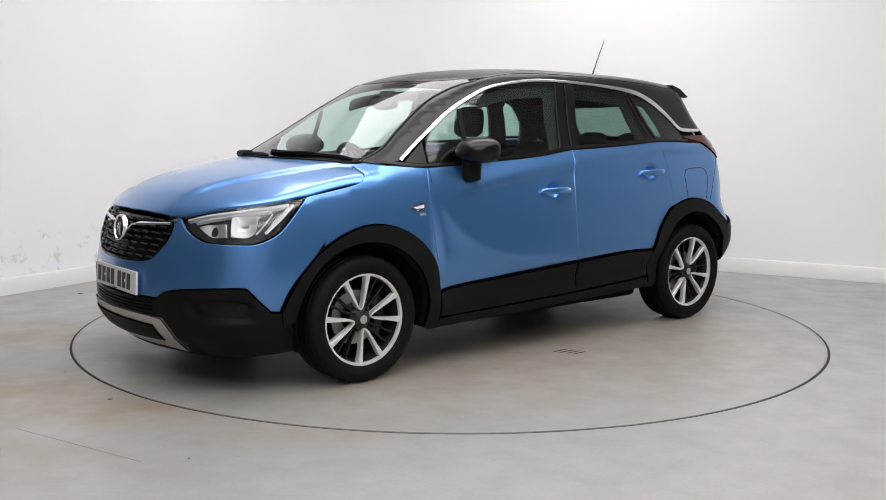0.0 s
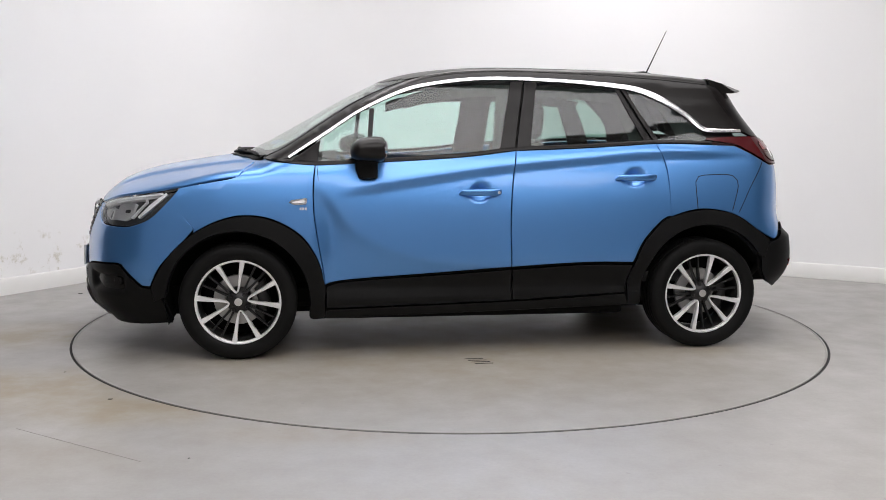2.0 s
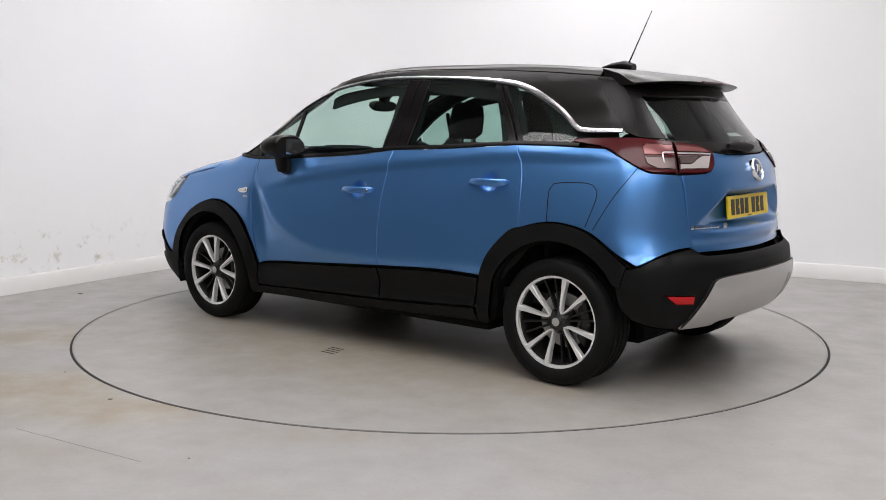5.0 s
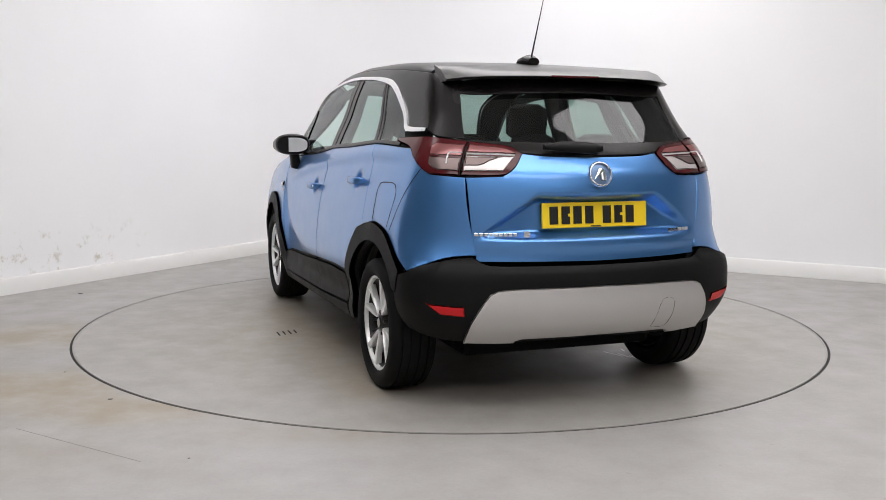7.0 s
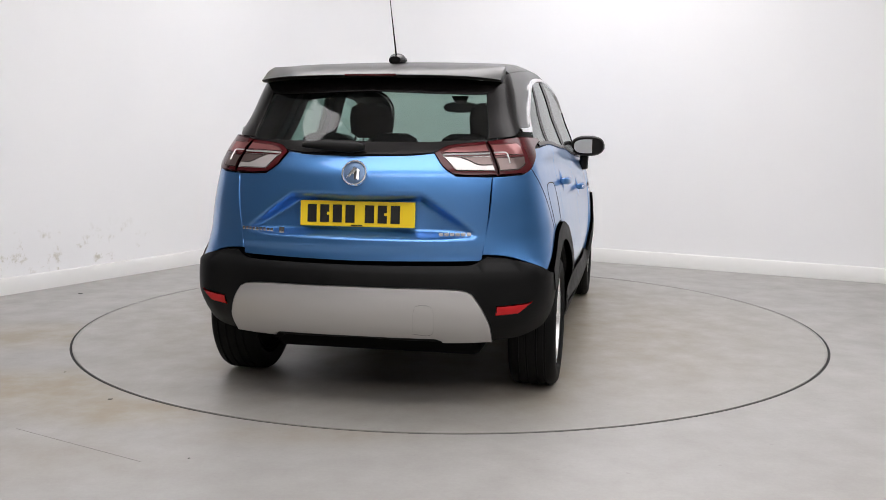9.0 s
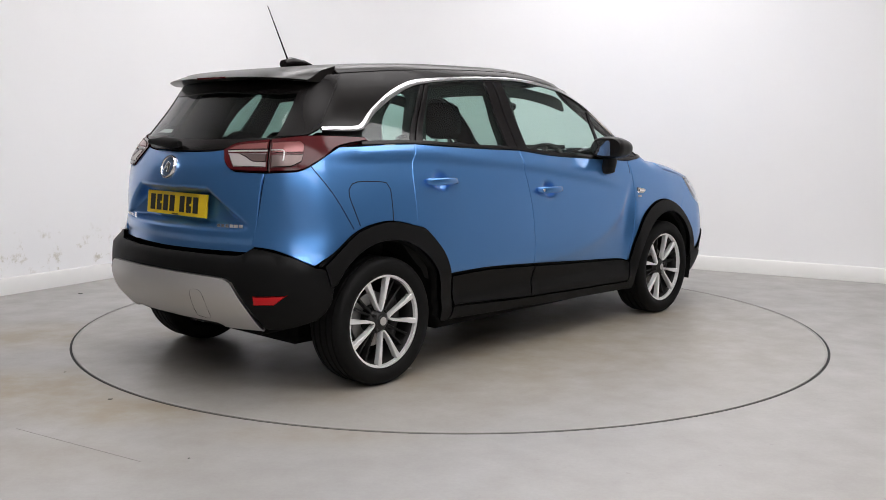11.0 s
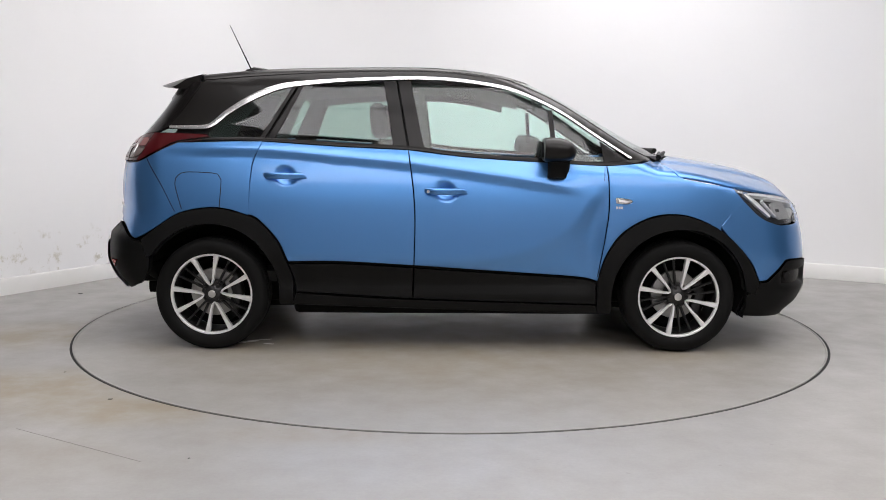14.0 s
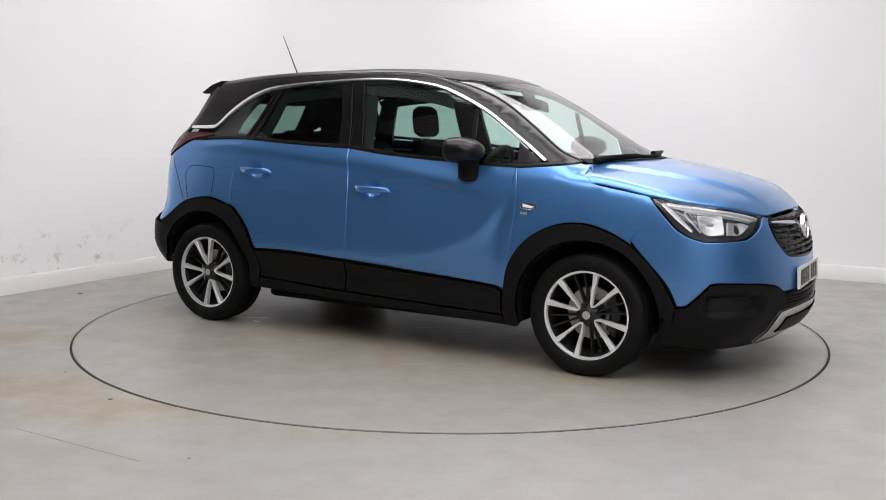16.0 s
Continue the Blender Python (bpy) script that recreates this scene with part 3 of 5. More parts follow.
RAIL_TOP = [(1.175, 1.075), (1.05, 1.134), (0.87, 1.252), (0.68, 1.373), (0.51, 1.457), (0.355, 1.511), (0.19, 1.541), (0.03, 1.556), (-0.30, 1.560), (-0.60, 1.552),
            (-0.85, 1.540), (-1.10, 1.524), (-1.38, 1.500)]


def arch_ring(cx, cz, r, a0, a1, n=16):
    return [(cx + r * math.cos(radians(a0 + (a1 - a0) * i / n)), cz + r * math.sin(radians(a0 + (a1 - a0) * i / n))) for i in range(n + 1)]


def grip(uv, x, z):
    """The hollow behind a door handle."""
    r = np.sqrt(((uv[:, 0] - x) / 0.060) ** 2 + ((uv[:, 1] - z) / 0.050) ** 2)
    return 0.017 * step(1.0, 0.5, r)


def wrapped(points):
    """Points of the rear plane (y, z) as angle round the rear post and height."""
    return [(math.atan2(p[1], -1.2 - p[0]), p[2]) for p in laid("rear", points)[0]]


GATE_EDGE = [(0.583, 1.035), (0.572, 0.85), (0.552, 0.675)]
GATE_WRAP = wrapped(GATE_EDGE)
SEAM_AT = wrapped([(0.583, 1.10)])[0][0]     # where the two halves of a tail light meet


def body_panels():
    # bonnet
    lip = [tuple(p[:2]) for p in laid("front", [(0.0, 0.833), (0.2, 0.832), (0.36, 0.822)])[0]]
    brow = [lip[-1]] + [tuple(p[:2]) for p in laid("fwrap", [(0.56, 0.828), (0.73, 0.857), (0.912, 0.882), (1.10, 0.904), (1.268, 0.924)])[0]]
    cut = [brow[-1]] + [tuple(p[:2]) for p in laid("side", [(1.56, 0.931), (1.33, 0.974), (1.28, 0.998), (1.225, 1.050)])[0]]
    panel("bonnet", "top", halved_top([lip, brow, cut, [cut[-1], (1.17, 0.675)], [(1.17, 0.675), (1.24, 0.516), (1.34, 0.24), (1.375, 0.0)]]), BLUE, car, mirror=False, grid=0.03)
    panel("wing_gusset", "top", [[(1.31, 0.80), (1.31, 0.64)], [(1.31, 0.64), (1.16, 0.62)], [(1.16, 0.62), (1.10, 0.74)], [(1.10, 0.74), (1.18, 0.80)], [(1.18, 0.80), (1.31, 0.80)]], BLUE, car, off=-0.007, thick=0.01)
    panel("front_wing", "side", [[(1.60, 0.921), (1.58, 0.927), (1.33, 0.972), (1.28, 0.996), (1.22, 1.052)], [(1.22, 1.052), (1.18, 1.063), (0.89, 1.042)], DOOR_FRONT,
          FRONT_ARCH[:7], [(1.53, 0.685), (1.53, 0.711)], [(1.53, 0.711), (1.66, 0.85)], [(1.66, 0.85), (1.60, 0.921)]], BLUE, car)
    panel("front_door", "side", [BELT[1:5], DOOR_MID, [CLAD_TOP[3], CLAD_TOP[2], CLAD_TOP[1], CLAD_TOP[0]], DOOR_FRONT[::-1]], BLUE, car, grid=0.016, press=lambda uv: grip(uv, 0.0, 0.896))
    panel("rear_door", "side", [BELT[4:], DOOR_REAR, REAR_ARCH[3::-1], CLAD_TOP[:2:-1], DOOR_MID[::-1]], BLUE, car, grid=0.016, press=lambda uv: grip(uv, -0.887, 0.975))
    wing_edge = [(math.atan2(p[1], -1.2 - p[0]), p[2]) for p in laid("side", DOOR_REAR)[0]]
    panel("rear_wing", "rwrap", [[wing_edge[0], (1.55, 1.163), (1.342, 1.157), (1.183, 1.155)], [(1.183, 1.155), (1.09, 1.115), (0.99, 1.066), (0.93, 1.045)], [(0.93, 1.045), GATE_WRAP[0]],
          GATE_WRAP[:2] + [(GATE_WRAP[2][0], 0.70)], [(GATE_WRAP[2][0], 0.70), (0.80, 0.690), (0.891, 0.664), (1.0, 0.622)], [(1.0, 0.622), (1.096, 0.672), (1.246, 0.763), (1.43, 0.797), (1.571, 0.788), (1.70, 0.755)],
          [(1.70, 0.755), wing_edge[1], wing_edge[0]]], BLUE, car, gap=0.025)
    panel("front_bumper", "fwrap", halved([[(0.0, 0.603), (0.14, 0.606), (0.28, 0.615), (0.39, 0.645)], [(0.39, 0.645), (0.48, 0.70), (0.52, 0.78), (0.49, 0.815)], [(0.49, 0.815), (0.555, 0.822)],
          [(0.555, 0.822), (0.62, 0.77), (0.717, 0.729), (0.80, 0.72), (0.92, 0.716), (1.004, 0.72), (1.111, 0.762), (1.209, 0.855)], [(1.209, 0.855), (1.287, 0.79), (1.366, 0.708)],
          [(1.366, 0.708), (1.316, 0.655), (1.172, 0.513), (1.107, 0.40)], [(1.107, 0.40), (1.064, 0.404)], [(1.064, 0.404), (1.0, 0.468), (0.965, 0.506), (0.924, 0.521), (0.698, 0.509), (0.51, 0.482), (0.43, 0.445)],
          [(0.43, 0.445), (0.0, 0.44)]]), BLUE, car, mirror=False, label="blue painted bumper")
    panel("lower_front_bumper", "fwrap", halved([[(0.0, 0.435), (0.42, 0.44)], [(0.42, 0.44), (0.51, 0.482), (0.698, 0.511), (0.924, 0.523), (0.965, 0.506), (1.0, 0.468), (1.064, 0.404)],
          [(1.064, 0.404), (1.13, 0.396)], [(1.13, 0.396), (1.17, 0.33), (1.20, 0.20)], [(1.20, 0.20), (0.9, 0.185), (0.5, 0.175), (0.0, 0.17)]]), PLASTIC, car, off=0.010, thick=0.04, mirror=False, grid=0.02,
          press=lambda uv: 0.03 * step(0.62, 0.70, np.abs(uv[:, 0])) * step(1.0, 0.94, np.abs(uv[:, 0])) * step(0.365, 0.385, uv[:, 1]) * step(0.47, 0.45, uv[:, 1]), label="black grained plastic")

    def recess(uv):
        y, z = np.abs(uv[:, 0]), uv[:, 1]
        top = 0.957 - 0.66 * np.maximum(y - 0.29, 0)
        return 0.066 * step(-0.004, 0.026, top - z) * step(0.765, 0.80, z) * step(0.60, 0.30, y) + 0.012 * step(0.74, 0.70, z)
    panel("tailgate", "rear", halved([[(0.0, 1.123), (0.22, 1.127), (0.335, 1.138)], [(0.335, 1.138), (0.38, 1.09), (0.433, 1.041)], [(0.433, 1.041), GATE_EDGE[0]], GATE_EDGE,
          [GATE_EDGE[2], (0.0, 0.668)]]), BLUE, car, mirror=False, grid=0.011, press=recess, label="blue tailgate with a plate recess")
    panel("rear_bumper", "rwrap", halved([[(0.0, 0.652), (0.55, 0.654), (0.63, 0.66)], [(0.63, 0.66), (0.70, 0.697)], [(0.70, 0.697), (0.80, 0.685), (0.891, 0.660), (1.0, 0.62)], [(1.0, 0.62), (1.10, 0.60)], [(1.10, 0.60), (1.09, 0.5), (1.07, 0.43), (1.01, 0.37)],
          [(1.01, 0.37), (0.82, 0.325), (0.45, 0.318), (0.0, 0.33)]]), PLASTIC, car, off=0.012, thick=0.05, mirror=False, label="black grained plastic")
    panel("front_skid_plate", "fwrap", halved([[(0.0, 0.368), (0.25, 0.368), (0.48, 0.360)], [(0.48, 0.360), (0.53, 0.31), (0.585, 0.195)], [(0.585, 0.195), (0.40, 0.205), (0.0, 0.205)]]), SILVER, car, off=0.022, mirror=False, label="silver skid trim")
    panel("skid_slot", "fwrap", halved([[(0.0, 0.334), (0.41, 0.328)], [(0.41, 0.328), (0.46, 0.256)], [(0.46, 0.256), (0.0, 0.248)]]), PLASTIC, car, off=0.029, thick=0.02, grid=0.02, mirror=False)
    panel("rear_skid_plate", "rwrap", halved([[(0.0, 0.571), (0.50, 0.565), (0.60, 0.545)], [(0.60, 0.545), (0.68, 0.44), (0.755, 0.325)], [(0.755, 0.325), (0.50, 0.325), (0.46, 0.345), (0.0, 0.352)]]), SILVER, car, off=0.026, thick=0.03, mirror=False, label="silver painted rear valance")
    ribbon("tow_cover_seam", "rwrap", [(-0.33, 0.375), (-0.33, 0.475), (-0.35, 0.495), (-0.40, 0.495), (-0.425, 0.47), (-0.43, 0.375), (-0.33, 0.375)], 0.003, SEAM, car, off=0.0268, depth=0.003, mirror=False, gap=0.01)
    panel("rear_reflector", "rwrap", [[(0.88, 0.500), (0.709, 0.490)], [(0.709, 0.490), (0.712, 0.446)], [(0.712, 0.446), (0.815, 0.452)], [(0.815, 0.452), (0.88, 0.500)]], BRIGHT_RED, car, off=0.016, label="red reflector")
    # cladding
    panel("front_door_cladding", "side", [CLAD_TOP[:4], [(-0.175, 0.485), (-0.18, 0.302)], [(-0.18, 0.302), (0.84, 0.275)], [(0.84, 0.275), (0.845, 0.40)]], PLASTIC, car, off=0.018, thick=0.03)
    panel("rear_door_cladding", "side", [CLAD_TOP[3:], [(-0.87, 0.501), (-0.84, 0.40), (-0.83, 0.328)], [(-0.83, 0.328), (-0.18, 0.302)], [(-0.18, 0.302), (-0.175, 0.485)]], PLASTIC, car, off=0.018, thick=0.03)
    panel("sill", "side", [LOW_LINE, [(-0.83, 0.328), (-0.86, 0.262)], [(-0.86, 0.262), (-0.16, 0.242), (0.86, 0.218)], [(0.86, 0.218), (0.84, 0.275)]], PLASTIC, car, off=0.018, thick=0.05)
    panel("front_arch_trim", "side", [FRONT_ARCH, [(1.76, 0.40), (1.74, 0.30)], arch_ring(1.302, 0.315, 0.375, 5, 180)[:], [(0.927, 0.315), (0.927, 0.22), (0.84, 0.218)], [(0.84, 0.218), (0.845, 0.40)]], PLASTIC, car, off=0.016, thick=0.06)
    panel("rear_arch_trim", "side", [REAR_ARCH, [(-1.69, 0.62), (-1.655, 0.50)], arch_ring(-1.302, 0.33, 0.375, 148, 5), [(-0.927, 0.35), (-0.92, 0.262), (-0.845, 0.262)], [(-0.845, 0.262), (-0.84, 0.40), (-0.87, 0.501)]], PLASTIC, car, off=0.016, thick=0.06)
    # fuel flap, bumper joints
    ribbon("fuel_flap_seam", "side", [(-1.25, 0.797), (-1.243, 0.95), (-1.262, 0.98), (-1.30, 0.987), (-1.44, 0.99), (-1.485, 0.97), (-1.50, 0.925), (-1.46, 0.788)], 0.0045, SEAM, car, off=0.0012, depth=0.003)
    ribbon("wing_joint", "rwrap", [(1.0, 1.066), (1.12, 0.93), (1.225, 0.775)], 0.004, SEAM, car, off=0.0012, depth=0.003)
    ribbon("wing_edge", "side", [(0.875, 0.96), (0.88, 1.035)], 0.003, SEAM, car, off=0.001, depth=0.003)


def greenhouse():
    n = len(BRIGHT_LINE)
    panel("roof_rail", "side", [RAIL_TOP, [(-1.38, 1.500), (-1.57, 1.235)], BRIGHT_LINE[::-1], [(1.03, 1.079), (1.10, 1.062), (1.165, 1.070)]], BLACK_PAINT, car, shut=0.001)
    rail, _ = laid("side", spline(RAIL_TOP, 0.05))
    edge = [(p[0], p[1]) for p in rail]
    head = [(0.495, 0.0), (0.48, 0.27), (0.36, 0.535)]
    front = [e for e in edge if e[0] > 0.36]
    rear = [e for e in edge if e[0] <= 0.33]
    panel("windscreen", "top", halved_top([[(1.40, 0.0), (1.36, 0.24), (1.26, 0.516), front[0]], front, [front[-1], (0.385, 0.525)], [(0.385, 0.525), (0.49, 0.27), (0.505, 0.0)]]), SCREEN, car, mirror=False, thick=0.006, grid=0.04, shut=0.0)
    panel("roof", "top", halved_top([[(0.50, 0.0), (0.485, 0.27), (0.38, 0.525)], [(0.38, 0.525), rear[0]], rear, [rear[-1], (-1.42, 0.3), (-1.44, 0.0)]]), BLACK_PAINT, car, mirror=False, shut=0.001)
    ribbon("screen_header", "top", [(0.405, -0.46), (0.48, -0.27), (0.495, 0.0), (0.48, 0.27), (0.405, 0.46)], 0.028, PIANO, car, off=0.001, depth=0.006, mirror=False, bulge=0.0)
    ribbon("windscreen_seal", "side", [(1.165, 1.078), (1.045, 1.138), (0.865, 1.256), (0.675, 1.377), (0.505, 1.460), (0.37, 1.507)], 0.014, PIANO, car, off=0.003, depth=0.008)
    ribbon("bright_trim", "side", BRIGHT_LINE[:9], [0.016, 0.018, 0.018], CHROME, car, off=0.008, depth=0.012, label="polished silver window trim")
    ribbon("bright_trim", "side", BRIGHT_LINE[8:], [0.018, 0.018, 0.026, 0.034, 0.028, 0.018], CHROME, car, off=0.008, depth=0.012, label="polished silver window trim")
    panes = {
        "front_quarter_glass": [[(0.835, 1.185), (0.66, 1.307), (0.585, 1.347)], [(0.585, 1.347), (0.61, 1.070)], [(0.61, 1.070), (0.855, 1.058)], [(0.855, 1.058), (0.835, 1.185)]],
        "front_door_glass": [[(0.575, 1.352), (0.50, 1.39), (0.35, 1.447), (0.19, 1.478), (0.03, 1.497), (-0.12, 1.504), (-0.20, 1.504)], [(-0.20, 1.504), (-0.115, 1.125)], [(-0.115, 1.125), (0.09, 1.102), (0.52, 1.075), (0.60, 1.071)], [(0.60, 1.071), (0.575, 1.352)]],
        "rear_door_glass": [[(-0.355, 1.50), (-0.60, 1.488), (-0.80, 1.470)], [(-0.80, 1.470), (-0.965, 1.172)], [(-0.965, 1.172), (-0.58, 1.152), (-0.30, 1.140)], [(-0.30, 1.140), (-0.355, 1.50)]],
        "rear_quarter_glass": [[(-0.865, 1.464), (-0.97, 1.440), (-1.10, 1.385), (-1.23, 1.305), (-1.30, 1.240)], [(-1.30, 1.240), (-1.345, 1.178)], [(-1.345, 1.178), (-1.045, 1.178)], [(-1.045, 1.178), (-0.865, 1.464)]]}
    for name, runs in panes.items():
        for ob in panel(name, "side", runs, REAR_GLASS if "rear" in name else GLASS, car, off=-0.004, thick=0.004, grid=0.06, shut=-0.006):
            ob.visible_shadow = False
    panel("mirror_sail", "side", [[(1.01, 1.076), (0.86, 1.178)], [(0.86, 1.178), (0.875, 1.056)], [(0.875, 1.056), (1.01, 1.066)], [(1.01, 1.066), (1.01, 1.076)]], PIANO, car)
    ribbon("quarter_bar", "side", [(0.58, 1.345), (0.606, 1.07)], 0.026, PIANO, car, off=0.002, bulge=0.1)
    panel("front_pillar_cover", "side", [[(-0.20, 1.506), (-0.276, 1.505)], [(-0.276, 1.505), (-0.204, 1.118)], [(-0.204, 1.118), (-0.115, 1.113)], [(-0.115, 1.113), (-0.20, 1.506)]], PIANO, car)
    panel("rear_pillar_cover", "side", [[(-0.282, 1.505), (-0.355, 1.502)], [(-0.355, 1.502), (-0.292, 1.125)], [(-0.292, 1.125), (-0.21, 1.118)], [(-0.21, 1.118), (-0.282, 1.505)]], PIANO, car)
    panel("door_pillar_bar", "side", [[(-0.80, 1.472), (-0.832, 1.468)], [(-0.832, 1.468), (-1.012, 1.162)], [(-1.012, 1.162), (-0.962, 1.16)], [(-0.962, 1.16), (-0.80, 1.472)]], PIANO, car)
    panel("quarter_bar_rear", "side", [[(-0.838, 1.468), (-0.868, 1.464)], [(-0.868, 1.464), (-1.05, 1.172)], [(-1.05, 1.172), (-1.018, 1.164)], [(-1.018, 1.164), (-0.838, 1.468)]], PIANO, car)
    ribbon("belt_seal", "side", [(1.12, 1.071), (0.89, 1.051), (0.52, 1.069), (0.09, 1.097), (-0.21, 1.131), (-0.58, 1.147), (-1.02, 1.172), (-1.36, 1.17)], 0.020, PIANO, car, off=0.004, bulge=0.3)
    # tailgate glass, its black frame, spoiler
    for ob in panel("tailgate_glass", "rear", halved([[(0.0, 1.47), (0.26, 1.465), (0.50, 1.445)], [(0.50, 1.445), (0.555, 1.40), (0.628, 1.22)], [(0.628, 1.22), (0.58, 1.192), (0.335, 1.141), (0.22, 1.130), (0.0, 1.127)]]), TAIL_GLASS, car, off=-0.003, thick=0.004, grid=0.05, mirror=False):
        ob.visible_shadow = False
    panel("tailgate_glass_band", "rear", halved([[(0.0, 1.49), (0.3, 1.485), (0.5, 1.46)], [(0.5, 1.46), (0.53, 1.41)], [(0.53, 1.41), (0.46, 1.395), (0.0, 1.408)]]), PIANO, car, off=0.001, thick=0.01, mirror=False, label="black band over the tailgate glass")
    panel("tailgate_glass_foot", "rear", halved([[(0.0, 1.186), (0.3, 1.188), (0.615, 1.20)], [(0.615, 1.20), (0.58, 1.188), (0.335, 1.139), (0.22, 1.129), (0.0, 1.126)]]), PIANO, car, off=0.0, thick=0.006, mirror=False, label="black printed foot of the tailgate glass")
    panel("tailgate_frame", "rwrap", [[(1.30, 1.50), (1.073, 1.235)], [(1.073, 1.235), (0.974, 1.206), (0.80, 1.196)], [(0.80, 1.196), (0.835, 1.24), (0.955, 1.42)], [(0.955, 1.42), (0.98, 1.49)], [(0.98, 1.49), (1.30, 1.50)]], PIANO, car)
    verts, faces, k = [], [], 6
    ys = np.linspace(-0.575, 0.575, 37)
    for y in ys:
        t = abs(y) / 0.575
        xt = -1.70 + 0.05 * t * t + 0.09 * t ** 6
        zt = 1.489 - 0.008 * t * t - 0.010 * t ** 5
        x0 = -1.385
        z0 = float(top_z(x0, y)) + 0.002
        xu, zu = -1.56 + 0.06 * t * t + 0.08 * t ** 6, zt - 0.006
        verts += [(x0, y, z0), ((x0 + xt) / 2, y, (z0 + zt) / 2 + 0.008), (xt + 0.02, y, zt), (xt, y, zt - 0.008), (xt + 0.02, y, zt - 0.017), (xu, y, zu - 0.012)]
    for i in range(len(ys) - 1):
        for j in range(k):
            a, b = i * k + j, i * k + (j + 1) % k
            faces.append((a, b, b + k, a + k))
    faces += [tuple(range(k)), tuple(range((len(ys) - 1) * k, len(ys) * k))[::-1]]
    spoiler = solid("roof_spoiler", (verts, faces), BLACK_PAINT, car, "gloss black roof spoiler", angle=60)
    part("high_brake_light", box((-1.698, 0.0, 1.480), (0.012, 0.24, 0.010), bevel=0.003), RED_LENS, spoiler)


def inner_body():
    """Dark inner skins behind the joints, wheel houses and underbody."""
    panel("inner_side", "side", [[(1.55, 0.88), (1.2, 1.03), (0.8, 1.03), (0.0, 1.06), (-1.0, 1.12), (-1.5, 1.12)], [(-1.5, 1.12), (-1.62, 0.72)], arch_ring(-1.302, 0.33, 0.37, 130, 8), [(-0.94, 0.36), (-0.92, 0.27)],
          [(-0.92, 0.27), (0.92, 0.24)], [(0.92, 0.24), (0.94, 0.36)], arch_ring(1.302, 0.315, 0.37, 172, 60), [(1.487, 0.635), (1.55, 0.88)]], SHELL, car, off=-0.03, thick=0.01, grid=0.06, gap=0.04)
    panel("inner_nose", "fwrap", halved([[(0.0, 0.80), (0.5, 0.79), (1.25, 0.86)], [(1.25, 0.86), (1.35, 0.72), (1.12, 0.42), (1.15, 0.2)], [(1.15, 0.2), (0.0, 0.18)]]), SHELL, car, off=-0.055, thick=0.01, grid=0.06, mirror=False, gap=0.04)
    panel("inner_tail", "rwrap", halved([[(0.0, 1.10), (0.5, 1.10), (1.1, 1.15), (1.35, 1.14)], [(1.35, 1.14), (1.2, 0.78), (1.06, 0.6), (1.0, 0.3)], [(1.0, 0.3), (0.0, 0.34)]]), SHELL, car, off=-0.11, thick=0.01, grid=0.06, mirror=False, gap=0.04)
    panel("inner_bonnet", "top", halved_top([[(2.02, 0.0), (2.0, 0.35), (1.6, 0.74)], [(1.6, 0.74), (1.12, 0.70)], [(1.12, 0.70), (1.3, 0.4), (1.42, 0.0)]]), SHELL, car, off=-0.03, thick=0.01, grid=0.07, mirror=False, gap=0.04)
    bm = bmesh.new()
    box_into(bm, (0.1, 0, 0.29), (3.2, 1.06, 0.14), bevel=0.03)
    box_into(bm, (0, 0, 0.275), (1.72, 1.5, 0.17), bevel=0.03)
    box_into(bm, (0.05, 0, 0.25), (3.3, 1.0, 0.13), bevel=0.03)
    box_into(bm, (-1.72, 0, 0.40), (0.36, 1.15, 0.12), bevel=0.03)
    part("underbody", bm, SHELL, car)
    for sx, cz in ((1.302, 0.315), (-1.302, 0.33)):
        for s in (1, -1):
            ring = arch_ring(sx, cz, 0.385, *((-18, 188) if sx > 0 else (-8, 158)), 20)
            verts = [(x, s * y, z) for x, z in ring for y in (0.50, 0.845)]
            faces = [(2 * i, 2 * i + 1, 2 * i + 3, 2 * i + 2) for i in range(20)]
            verts += [(sx, s * 0.50, cz)]
            faces += [(2 * i, 2 * i + 2, len(verts) - 1) for i in range(20)]
            mesh_object("wheel_house", verts, faces, SHELL, car)
    for s in (1, -1):
        solid("exhaust_silencer" if s < 0 else "tow_eye", tube([(-1.55, s * 0.42, 0.30), (-1.76, s * 0.44, 0.30)], 0.04 if s > 0 else 0.045, 14), SHELL, car)


body_panels()
greenhouse()
inner_body()


LAMP_BACK = material("dark_lamp_housing", (0.05, 0.05, 0.052), 0.3, 0.4)
REFLECTOR = material("bright_lamp_reflector", (0.5, 0.5, 0.5), 0.35, 0.6)


